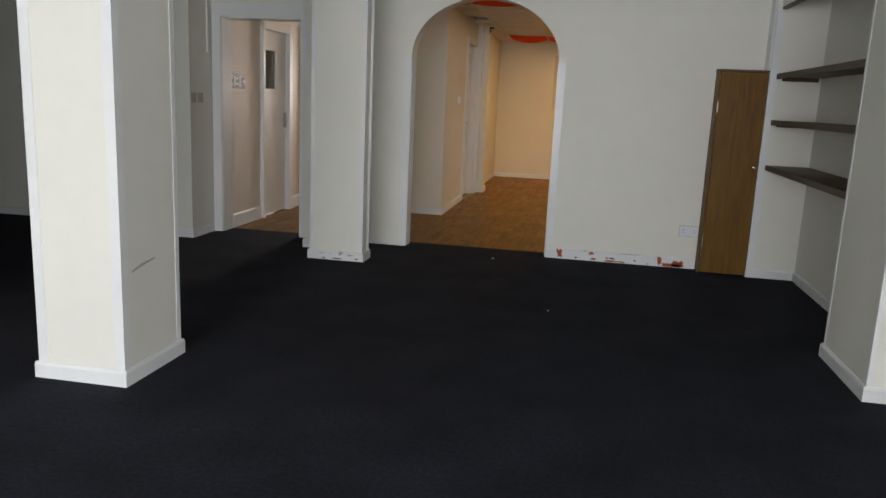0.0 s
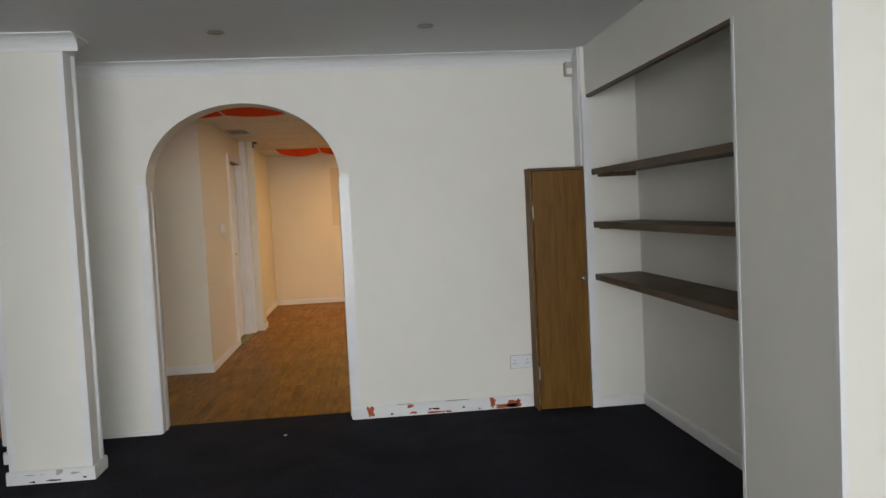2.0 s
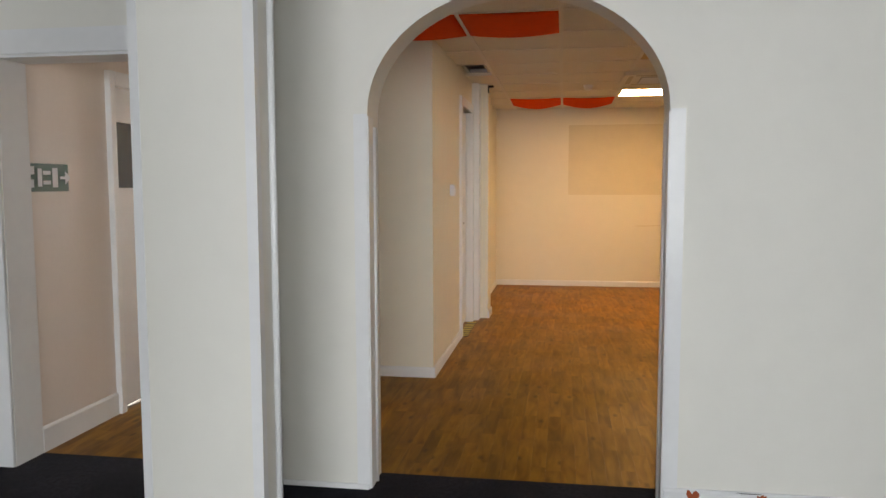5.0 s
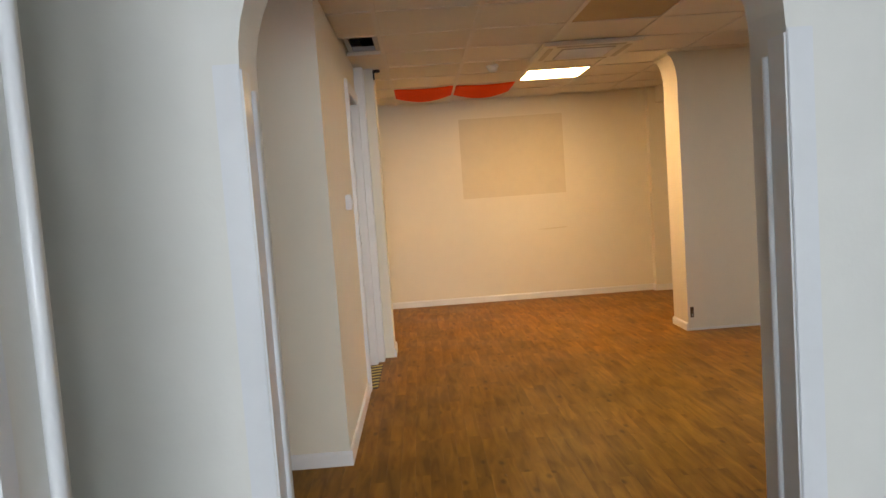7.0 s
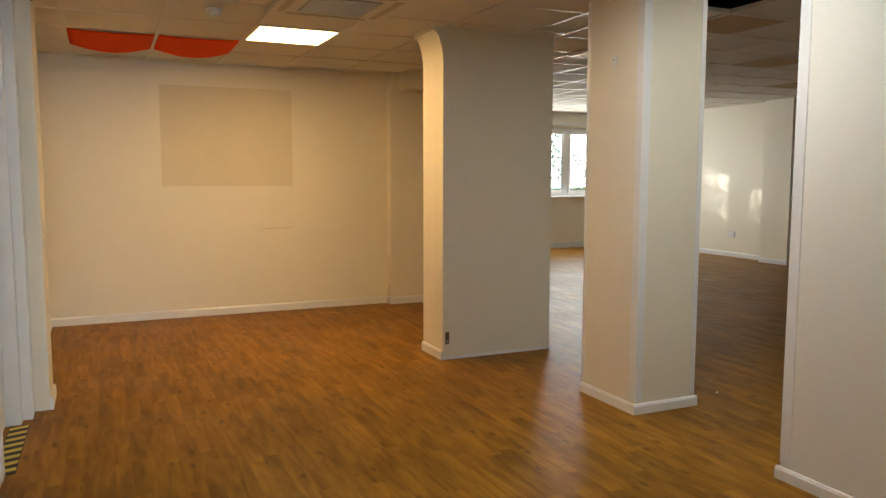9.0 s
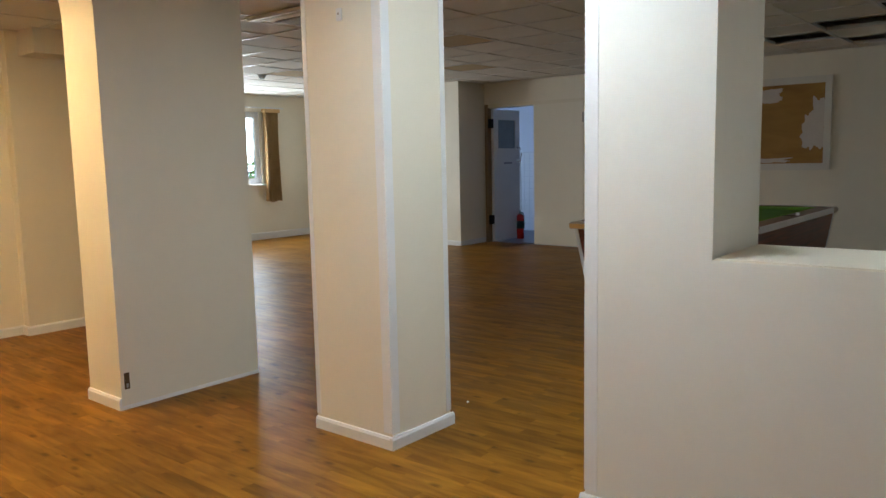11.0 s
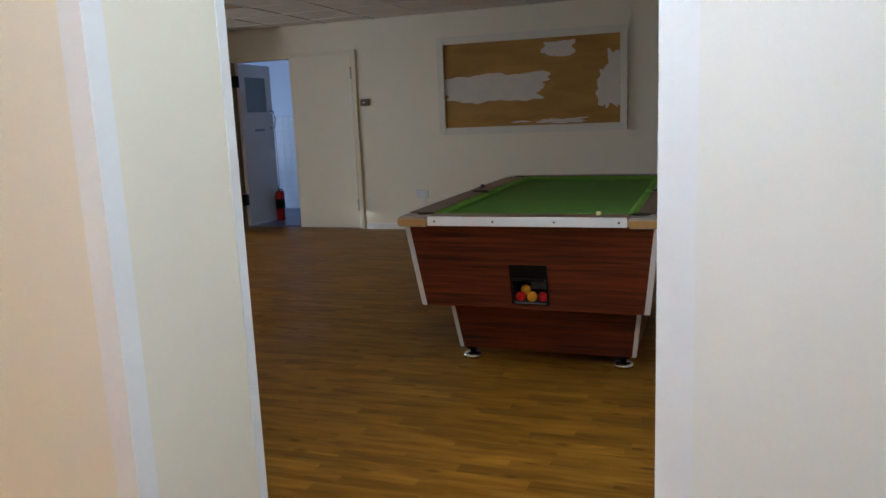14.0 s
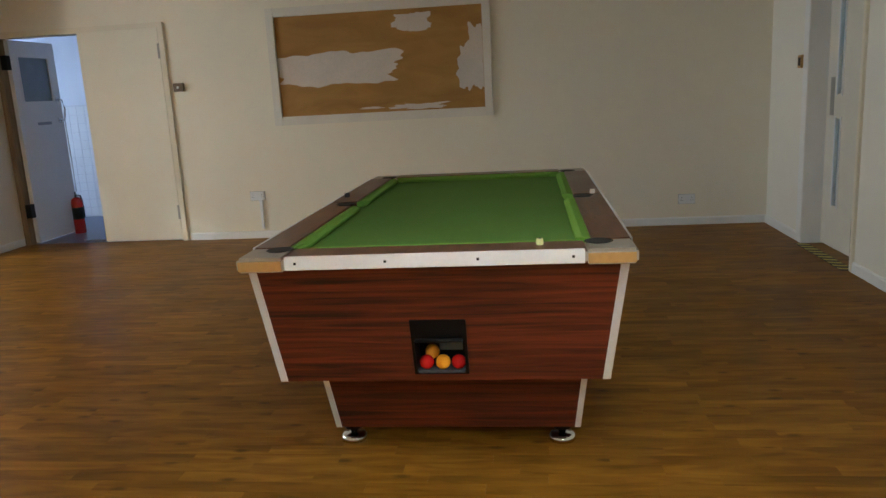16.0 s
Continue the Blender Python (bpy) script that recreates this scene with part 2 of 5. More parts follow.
M_WTILE = mat("white_glazed_tile", (0.74, 0.77, 0.80), 0.12, stain=0.05)
M_FROST = glass("frosted_glass", (0.45, 0.52, 0.56), 0.45)
M_LEAF = mat("leaf", (0.07, 0.16, 0.025), 0.5, grain=0.4, grain_scale=8)
nt = M_LEAF.node_tree
tr, mixer = nt.nodes.new("ShaderNodeBsdfTranslucent"), nt.nodes.new("ShaderNodeMixShader")
tr.inputs["Color"].default_value = (0.30, 0.45, 0.10, 1)
mixer.inputs[0].default_value = 0.55
nt.links.new(nt.nodes["Principled BSDF"].outputs[0], mixer.inputs[1])
nt.links.new(tr.outputs[0], mixer.inputs[2])
nt.links.new(mixer.outputs[0], nt.nodes["Material Output"].inputs["Surface"])
M_BARK = mat("bark", (0.10, 0.07, 0.05), 0.9, grain=0.5, grain_scale=20, bump=0.6, bump_scale=30)
M_GRASS = mat("rough_grass", (0.06, 0.11, 0.03), 0.9, grain=0.5, grain_scale=30, stain=0.4)
M_SCUFF = mat("grey_scuff", (0.42, 0.40, 0.37), 0.7, grain=0.4)

# glow of two added fill panels, both out of view
M_FILL_COOL = emitter("cool_fill_panel", (1.0, 0.98, 0.92), 21.0)
M_FILL_DIM = emitter("dim_fill_panel", (1.0, 0.95, 0.84), 12.0)
M_DKGLASS = mat("dark_glass", (0.03, 0.045, 0.06), 0.06)
M_DKGLASS2 = mat("dull_glass", (0.10, 0.14, 0.17), 0.12, stain=0.3, stain_scale=6)
M_RAIL = wood("brown_rail_laminate", (0.15, 0.062, 0.030), (0.060, 0.022, 0.012), 5.0, (1.0, 6, 6), 0.3, 0.02, 0.05)
M_CAP = mat("worn_corner_cap", (0.42, 0.38, 0.33), 0.3, 0.6, grain=0.3, grain_scale=40, stain=0.3, stain_scale=15)
M_CHALK = mat("dark_chalk", (0.05, 0.05, 0.06), 0.9)
M_TRIM2 = mat("dull_white_frame_paint", (0.68, 0.66, 0.60), 0.45, grain=0.1, stain=0.15, stain_scale=5)
M_WALLTRIM = mat("cream_gloss_paint", (0.72, 0.67, 0.55), 0.35, stain=0.12, stain_scale=4)
M_FRAMEWOOD = wood("varnished_post", (0.27, 0.20, 0.115), (0.17, 0.12, 0.065), 5.0, (8, 8, 0.8), 0.35, 0.03, 0.04)
M_LIT_PANE = mat("lit_pane_colour", (0.26, 0.33, 0.40), 0.1, stain=0.3, stain_scale=6)
M_NOTICE = mat("grey_lettering", (0.30, 0.32, 0.38), 0.6)
M_BROWNBOX = mat("brown_bakelite", (0.12, 0.08, 0.05), 0.4)
M_CHALKY = mat("pale_yellow_wrap", (0.70, 0.70, 0.30), 0.5)
M_GROUT = mat("grey_grout", (0.62, 0.65, 0.70), 0.9)
M_GAP = mat("dark_floor_joint", (0.06, 0.028, 0.010), 0.7)

# ---- building blocks ----
def box(bm, x0, x1, y0, y1, z0, z1, mi=0):
    vs = [bm.verts.new((x, y, z)) for z in (z0, z1) for y in (y0, y1) for x in (x0, x1)]
    for f in ((0, 2, 3, 1), (4, 5, 7, 6), (0, 1, 5, 4), (2, 6, 7, 3), (0, 4, 6, 2), (1, 3, 7, 5)):
        bm.faces.new([vs[i] for i in f]).material_index = mi
    return vs


def boxes(*dims):
    bm = bmesh.new()
    for d in dims:
        box(bm, *d)
    return bm


def soft(width, *dims):
    """Boxes with rounded edges."""
    bm = boxes(*dims)
    bmesh.ops.bevel(bm, geom=list(bm.edges), offset=width, segments=2, affect="EDGES", clamp_overlap=True)
    return bm


def prism(points, axis, a, b):
    """A closed outline drawn out along an axis from a to b."""
    bm = bmesh.new()
    def at(p, v):
        return (v, p[0], p[1]) if axis == "x" else (p[0], v, p[1]) if axis == "y" else (p[0], p[1], v)
    lo, hi = [bm.verts.new(at(p, a)) for p in points], [bm.verts.new(at(p, b)) for p in points]
    n = len(points)
    bm.faces.new(lo), bm.faces.new(hi[::-1])
    for i in range(n):
        bm.faces.new((lo[i], lo[(i + 1) % n], hi[(i + 1) % n], hi[i]))
    return bm


def frustum(low, high):
    """low, high: x0, x1, y0, y1, z."""
    bm = bmesh.new()
    vs = [bm.verts.new((x, y, r[4])) for r in (low, high) for y in (r[2], r[3]) for x in (r[0], r[1])]
    for f in ((0, 2, 3, 1), (4, 5, 7, 6), (0, 1, 5, 4), (2, 6, 7, 3), (0, 4, 6, 2), (1, 3, 7, 5)):
        bm.faces.new([vs[i] for i in f])
    return bm


def tube(points, radius, sides=12, taper=None):
    """A round bar along a line of points."""
    bm = bmesh.new()
    rings = []
    for i, p in enumerate(points):
        p = Vector(p)
        d = (Vector(points[min(i + 1, len(points) - 1)]) - Vector(points[max(i - 1, 0)])).normalized()
        q = d.to_track_quat("Z", "Y")
        r = radius if taper is None else radius + (taper - radius) * i / (len(points) - 1)
        rings.append([bm.verts.new(p + q @ Vector((r * math.cos(2 * math.pi * k / sides), r * math.sin(2 * math.pi * k / sides), 0))) for k in range(sides)])
    for a, b in zip(rings, rings[1:]):
        for k in range(sides):
            bm.faces.new((a[k], a[(k + 1) % sides], b[(k + 1) % sides], b[k]))
    bm.faces.new(rings[0][::-1]), bm.faces.new(rings[-1])
    return bm


def lathe(profile, cx, cy, cz, sides=24):
    """A turned shape: profile of (radius, height)."""
    bm = bmesh.new()
    rings = [[bm.verts.new((cx + r * math.cos(2 * math.pi * k / sides), cy + r * math.sin(2 * math.pi * k / sides), cz + h)) for k in range(sides)] for r, h in profile]
    for a, b in zip(rings, rings[1:]):
        for k in range(sides):
            bm.faces.new((a[k], a[(k + 1) % sides], b[(k + 1) % sides], b[k]))
    bm.faces.new(rings[0][::-1]), bm.faces.new(rings[-1])
    return bm


def finish(name, bm, material, smooth=False):
    me = bpy.data.meshes.new(name)
    bmesh.ops.recalc_face_normals(bm, faces=bm.faces)
    bm.to_mesh(me)
    bm.free()
    for m in material if isinstance(material, (list, tuple)) else [material]:
        me.materials.append(m)
    if smooth:
        for p in me.polygons:
            p.use_smooth = True
    return new(name, me)


def struct(name, bm, material, label="", category="", smooth=False):
    return tagged(finish(name, bm, material, smooth), label, category, "", "structure")


def part(name, bm, material, parent, label="", smooth=False):
    """One mesh under a thing or a part, given in the world's coordinates at the time of building."""
    ob = finish(name, bm, material, smooth)
    ob.parent = parent
    bpy.context.view_layer.update()
    ob.matrix_parent_inverse = parent.matrix_world.inverted()
    if label:
        ob["label"] = label
    return ob


def thing(name, place, label, category, group="", kind=""):
    ob = new(name)
    ob.empty_display_size = 0.1
    ob.location = place
    bpy.context.view_layer.update()
    return tagged(ob, label, category, group, kind)


CEIL, CEIL1, CEIL3 = 2.325, 2.42, 2.43
YA, YB, YR = 6.85, 7.04, 7.13             # the two faces of the wall with the arch
AX0, AX1, SPRING, APEX = -1.565, -0.317, 1.645, 2.146
DX0, DX1, DZ = -3.315, -2.56, 1.94
RX0, RX1 = 6.71, 7.66           # doorway at the far end of that wall
XP, XB = -3.325, 8.605           # passage wall, board wall
PX0, PX1, PY1 = 1.50, 1.97, 8.83
HY0, HY1, HZ = 7.40, 8.372, 0.968
TOP = 2.75

# ---- large structure ----
struct("floor_carpet", boxes((-7.0, 1.7, -5.5, YB - 0.001, -0.05, 0.0)), M_CARPET, "worn dark navy carpet of the front room", "floor")


def arch_points(x0, x1, spring, top, n=32):
    cx, rx, rz = (x0 + x1) / 2, (x1 - x0) / 2, top - spring
    return [(cx - rx * math.cos(math.pi * i / n), spring + rz * math.sin(math.pi * i / n)) for i in range(n + 1)]


bm = boxes((-7.0, DX0, YA, YB, 0, TOP), (DX0, DX1, YA, YB, DZ, TOP), (DX1, AX0, YA, YB, 0, TOP), (AX1, 1.9, YA, YB, 0, TOP), (1.9, RX0, YA, YR, 0, TOP),
           (RX0, RX1, YA, YR, 2.05, TOP), (RX1, 8.8, YA, YR, 0, TOP))
pts = arch_points(AX0, AX1, SPRING, APEX)
front, back = [[(bm.verts.new((x, y, z)), bm.verts.new((x, y, TOP))) for x, z in pts] for y in (YA, YB)]
for i in range(len(pts) - 1):
    (a, at), (b, bt), (c, ct), (d, dt) = front[i], front[i + 1], back[i], back[i + 1]
    bm.faces.new((a, b, bt, at)), bm.faces.new((c, ct, dt, d)), bm.faces.new((a, c, d, b))
struct("wall_arch", bm, M_WALL1, "off-white painted wall with an arched opening", "wall")

# front room
struct("wall_front_right", boxes((1.68, 1.9, -5.7, -4.4, 0, TOP), (1.68, 1.9, -4.4, -1.4, 0, 0.75), (1.68, 1.9, -4.4, -1.4, 2.25, TOP), (1.68, 1.9, -1.4, YA, 0, TOP)), M_WALL1, "off-white painted wall", "wall")
struct("wall_front_left", boxes((-7.2, -7.0, -5.7, YB, 0, TOP)), M_WALL1, "off-white painted wall in shade", "wall")
struct("wall_front_window", boxes((-7.0, 1.9, -5.7, -5.5, 0, 0.6), (-7.0, -2.85, -5.7, -5.5, 0.6, TOP), (1.55, 1.9, -5.7, -5.5, 0.6, TOP), (-2.85, 1.55, -5.7, -5.5, 2.35, TOP)), M_WALL1, "off-white painted wall with a wide window", "wall")
struct("ceiling_front", boxes((-7.0, 1.7, -5.5, YA, CEIL1, CEIL1 + 0.08)), M_CEIL1, "plain white painted ceiling of the front room", "ceiling")
# unseen wall, added to keep the window's light off the left wing
struct("wall_front_mid", boxes((-3.3, -3.12, -5.5, 3.2, 0, CEIL1)), M_WALL1, "off-white painted wall", "wall")
PIL = struct("pilaster_right", boxes((1.335, 1.68, 4.04, 4.695, 0, CEIL1)), M_WALL1, "painted pilaster beside the shelved alcove", "pilaster")
struct("bulkhead_alcove", boxes((1.335, 1.362, 4.695, 6.70, 2.10, CEIL1)), M_WALL1, "painted fascia board hanging over the shelved alcove", "fascia")
struct("trim_fascia_edge", boxes((1.333, 1.364, 4.697, 6.698, 2.082, 2.0995)), M_DKWOOD, "dark brown strip along the fascia's lower edge", "trim")
struct("wall_alcove_end", boxes((1.305, 1.68, 6.70, YA, 0, CEIL1)), M_WALL1, "painted end wall of the alcove", "wall")
COLA = struct("column_front_left", boxes((-2.375, -1.955, 3.215, 3.68, 0, CEIL1)), M_WALL1, "square painted column on the carpet", "column")
COLB = struct("column_front_middle", boxes((-2.165, -1.73, 6.05, 6.225, 0, CEIL1)), M_WALL1, "painted column before the wall with the arch", "column")
struct("nib_door_left", boxes((-3.65, -3.41, 6.45, YA, 0, CEIL1)), M_WALL1, "painted wall nib beside the doorway", "wall")
struct("nib_door_right", boxes((-2.36, -2.10, 6.45, YA, 0, CEIL1)), M_WALL1, "painted wall nib beside the doorway", "wall")

# passage
struct("wall_passage", boxes((XP - 0.2, XP, YB, 7.74, 0, TOP), (XP - 0.2, XP, 7.74, 8.40, 1.93, TOP), (XP - 0.2, XP, 8.40, 8.95, 0, TOP), (XP - 0.2, XP, 8.95, 9.6, 1.93, TOP), (XP - 0.2, XP, 9.6, 14.0, 0, TOP)), M_PINK, "pale pink passage wall with two doorways", "wall")
BL = -1.62
struct("wall_block", boxes((-2.12, BL, 8.80, 10.22, 0, TOP), (-2.12, BL, 10.22, 10.98, 2.03, TOP), (-2.12, BL, 10.98, 13.797, 0, TOP)), M_WALL, "cream painted wall with a doorway", "wall")
struct("wall_passage_end", boxes((-3.6, -2.9, 13.9, 14.1, 0, TOP), (-2.9, -2.3, 13.9, 14.1, 0, 0.9), (-2.9, -2.3, 13.9, 14.1, 2.1, TOP), (-2.3, -2.0, 13.9, 14.1, 0, TOP)), M_PINK, "pale pink passage end wall", "wall")

# back room
struct("pillar_door", boxes((BL, -1.475, 11.20, 11.50, 0, CEIL + 0.02)), M_WALL, "narrow painted pillar beside the doorway", "pillar")
struct("wall_far", boxes((-2.12, 1.49, 13.797, 14.0, 0, TOP), (1.49, 3.2, 13.70, 14.0, 0, TOP)), M_WALL, "cream painted wall with a patched rectangle", "wall")
struct("beam_far", boxes((1.58, 3.2, 13.42, 13.70, 2.15, CEIL3)), M_WALL, "boxed-in beam under the ceiling", "beam")
# the pier's head flares out in a small curve under the ceiling
px = 1.015
flare = [(px, 0), (1.905, 0), (1.905, CEIL + 0.02), (px - 0.075, CEIL + 0.02)] + [(px - 0.075 + 0.075 * math.sin(a), CEIL - 0.02 - 0.24 * (1 - math.cos(a))) for a in [i * math.pi / 16 for i in range(9)]]
struct("pier", prism(flare, "y", 11.355, 11.71), M_WALL, "thick painted wall pier with a flared head", "pier")
COLE = struct("column_back", boxes((1.48, 1.90, 9.80, 10.305, 0, CEIL + 0.02)), M_WALL, "square painted column with corner beads", "column")
PART = struct("partition", boxes((PX0, PX1, YB, HY0, 0, CEIL3), (PX0, PX1, HY0, HY1, 0, HZ), (PX0, PX1, HY1, PY1, 0, CEIL3), (PX0, PX1, HY0, HY1, 2.15, CEIL3)), M_WALL1, "painted partition with an open serving hatch", "wall")

# large room with the table
struct("wall_board", boxes((XB, XB + 0.15, YA, 12.75, 0, TOP), (XB, XB + 0.15, 12.75, 14.41, 2.06, TOP), (XB, XB + 0.15, 14.41, 15.2, 0, TOP)), M_WALL, "cream painted wall with a boarded-up panel", "wall")
struct("wall_block_far", boxes((7.96, XB, 14.47, 14.98, 0, TOP)), M_WALL, "painted block of wall beside the doorway", "wall")
struct("wall_side_far", boxes((8.16, 8.4, 14.98, 18.25, 0, TOP)), M_WALL, "cream painted wall in dappled sunlight", "wall")
YW = 18.05
WINS = ((4.53, 5.73), (5.90, 7.10))
WZ0, WZ1 = 0.94, 2.155
ws = [(3.0, WINS[0][0], YW, YW + 0.2, 0, TOP), (WINS[0][1], WINS[1][0], YW, YW + 0.2, 0, TOP), (WINS[1][1], 8.4, YW, YW + 0.2, 0, TOP)]
for a, b in WINS:
    ws += [(a, b, YW, YW + 0.2, 0, WZ0), (a, b, YW, YW + 0.2, WZ1, TOP)]
struct("wall_window", boxes(*ws), M_WALL, "cream painted wall with garden windows", "wall")
struct("wall_west_far", boxes((3.0, 3.2, 14.0, YW, 0, TOP)), M_WALL, "cream painted wall", "wall")

# lobby behind the double door
LX = 10.45
struct("floor_lobby", boxes((XB + 0.002, LX, 12.3, 17.0, -0.05, -0.002)), M_BLUEVINYL, "blue vinyl floor behind the double door", "floor")
WL = struct("wall_lobby", boxes((LX, LX + 0.15, 12.1, 17.2, 0, TOP), (XB + 0.15, LX, 12.1, 12.3, 0, TOP), (XB, XB + 0.15, 15.2, 17.2, 0, TOP),
       (XB + 0.15, LX, 17.0, 17.2, 0, 0.9), (XB + 0.15, LX, 17.0, 17.2, 2.1, TOP)), M_LOBBY, "white painted lobby walls with a tiled dado", "wall")
struct("ceiling_lobby", boxes((XB + 0.15, LX, 12.3, 17.0, 2.5, 2.58)), M_CEIL1, "white lobby ceiling", "ceiling")


# suspended ceilings: one mesh each of tiles and bars
GX, GY, SX, SY = -0.16, 12.44, 0.6, 0.62


def suspended_ceiling(name, x0, x1, y0, y1, z, missing, stained, label, seed):
    rnd = random.Random(seed)
    bm = bmesh.new()
    for i in range(int((x0 - GX) // SX), int((x1 - GX) // SX) + 1):
        for j in range(int((y0 - GY) // SY), int((y1 - GY) // SY) + 1):
            a, b = max(GX + i * SX, x0), min(GX + (i + 1) * SX, x1)
            c, d = max(GY + j * SY, y0), min(GY + (j + 1) * SY, y1)
            if (i, j) in missing or b - a < 0.04 or d - c < 0.04:
                continue
            h = [z + 0.006 + rnd.uniform(-0.002, 0.004) for _ in range(4)]
            lo = [bm.verts.new(p) for p in ((a + 0.013, c + 0.013, h[0]), (b - 0.013, c + 0.013, h[1]), (b - 0.013, d - 0.013, h[2]), (a + 0.013, d - 0.013, h[3]))]
            up = [bm.verts.new(v.co + Vector((0, 0, 0.015))) for v in lo]
            mi = 1 if (i, j) in stained else 0
            bm.faces.new(lo).material_index = mi
            bm.faces.new(up[::-1]).material_index = mi
            for k in range(4):
                bm.faces.new((lo[k], up[k], up[(k + 1) % 4], lo[(k + 1) % 4])).material_index = mi
    for i in range(int((x0 - GX) // SX) + 1, int((x1 - GX) // SX) + 1):
        box(bm, GX + i * SX - 0.014, GX + i * SX + 0.014, y0, y1, z, z + 0.03, 2)
    for j in range(int((y0 - GY) // SY) + 1, int((y1 - GY) // SY) + 1):
        box(bm, x0, x1, GY + j * SY - 0.014, GY + j * SY + 0.014, z + 0.001, z + 0.029, 2)
    return struct(name, bm, [M_TILE, M_TILE_OLD, M_GRID], label, "ceiling")


XS = 1.905                       # where the ceiling steps up to the large room
suspended_ceiling("ceiling_back", XP, XS, YB, 13.797, CEIL, {(-3, -4), (0, -1), (1, -6), (-2, 0), (-1, 0), (-3, -7), (-2, -7), (0, -3)}, {(0, -5)},
                  "suspended ceiling of white tiles, some red or missing", 3)
suspended_ceiling("ceiling_large", XS, XB, YR, YW, CEIL3, {(4, -6), (4, -4), (12, -5), (13, -6), (11, -6), (10, -7), (5, -1), (7, -8)}, {(5, -3), (11, 1), (11, -3), (6, 3), (8, -1), (9, 4)},
                  "sagging suspended ceiling, some tiles stained or missing", 5)
struct("ceiling_step", boxes((XS - 0.01, XS + 0.004, YB, 14.0, CEIL + 0.02, TOP)), M_WALL, "painted edge where the ceiling steps up", "ceiling")
# slab over the ceilings, its dark colour gives missing tiles their shade
struct("ceiling_void", boxes((-3.6, 8.8, YA, 18.3, TOP, TOP + 0.1)), M_HOLE_SHADE, "near-black slab coloured as the unlit void above the suspended ceiling", "ceiling")


# ---- skirting, cornice, corner beads ----
def skirting(x0, y0, x1, y1, out, h=0.072, d=0.016, z=0.0):
    """A painted board along a wall's foot, standing out to the side 'out' of it ('+x', '-x', '+y', '-y')."""
    s = 1 if out[0] == "+" else -1
    prof = [(0, z), (s * d, z), (s * d, z + h - 0.012), (s * d * 0.55, z + h), (0, z + h)]
    if out[1] == "y":
        bm = prism([(y0 + p, q) for p, q in prof], "x", x0, x1)
    else:
        bm = prism([(x0 + p, q) for p, q in prof], "y", y0, y1)
    return struct("baseboard", bm, M_TRIM, "white painted skirting board along the wall", "baseboard")


e = 0.016
SK = skirting(AX1 + 0.005, YA, 0.93, YA, "-y", 0.085)
skirting(-2.10, YA, AX0 - 0.005, YA, "-y", 0.02)
skirting(1.31, 6.70, 1.68, 6.70, "-y")
skirting(1.68, 4.695, 1.68, 6.70, "-x")
skirting(1.335 - e, 4.04, 1.68, 4.04, "-y")
skirting(1.335, 4.04, 1.335, 4.695 + e, "-x")
skirting(1.68, -5.5, 1.68, 4.02, "-x")
for x0, x1, y0, y1 in ((-2.375, -1.955, 3.215, 3.68), (-2.165, -1.73, 6.05, 6.225)):
    skirting(x0 - e, y0, x1 + e, y0, "-y"), skirting(x1, y0, x1, y1 + e, "+x")
    skirting(x0, y0, x0, y1 + e, "-x")
skirting(-3.41, 6.45, -3.41, YA, "+x"), skirting(-3.65, 6.45, -3.41 + e, 6.45, "-y")
skirting(-2.36, 6.45, -2.36, YA, "-x"), skirting(-2.36 - e, 6.45, -2.10, 6.45, "-y")
skirting(-7.0, YA, -3.65, YA, "-y")
skirting(XP, YB, XP, 7.69, "+x", 0.13), skirting(XP, 8.48, XP, 8.87, "+x", 0.13)
skirting(-2.12, 8.80, BL + e, 8.80, "-y"), skirting(BL, 8.80, BL, 10.14, "+x"), skirting(BL, 11.50, BL, 13.797, "+x")
skirting(BL, 13.797, 1.49, 13.797, "-y"), skirting(1.49, 13.70, 1.49, 13.797, "-x"), skirting(1.49 - e, 13.70, 3.2, 13.70, "-y")
skirting(-1.475, 11.20, -1.475, 11.50, "+x")
skirting(1.015, 11.355, 1.015, 11.71, "-x", 0.065), skirting(1.015 - e, 11.355, 1.905, 11.355, "-y", 0.02, 0.006)
skirting(1.48, 9.80, 1.48, 10.305, "-x", 0.058), skirting(1.48 - e, 9.80, 1.90 + e, 9.80, "-y", 0.058), skirting(1.90, 9.80, 1.90, 10.305, "+x", 0.058)
skirting(PX0, YB, PX0, PY1 + e, "-x", 0.055), skirting(PX0, PY1, PX1 + e, PY1, "+y", 0.055), skirting(PX1, YR, PX1, PY1, "+x")
skirting(PX1, YR, RX0 - 0.03, YR, "+y"), skirting(RX1 + 0.1, YR, XB, YR, "+y")
skirting(XB, YB, XB, 12.66, "-x"), skirting(7.96, 14.47, XB, 14.47, "-y"), skirting(7.96, 14.47 - e, 7.96, 14.98, "-x"), skirting(8.16, 14.98, 8.16, YW, "-x")
skirting(3.2, YW, 8.16, YW, "-y", 0.12)

# chipped paint along the skirting by the arch
rnd = random.Random(11)
def chips(spots, plane, material, parent, label):
    """Ragged patches where the paint has come off, on a face towards -y."""
    for cx, w, h, z in spots:
        n = 26
        ring = []
        r = 0.8
        for k in range(n):
            r = min(max(r + rnd.uniform(-0.32, 0.32), 0.42), 1.1)
            a = 2 * math.pi * k / n
            sq = 1 / max(abs(math.cos(a)), abs(math.sin(a))) ** 0.6
            ring.append((cx + w / 2 * math.cos(a) * r * sq, min(max(z + h / 2 * math.sin(a) * r * sq, 0.003 + 0.002 * rnd.random()), 0.084)))
        part("paint_chip", prism(ring, "y", plane - 0.0015, plane + 0.001), material, parent, label)


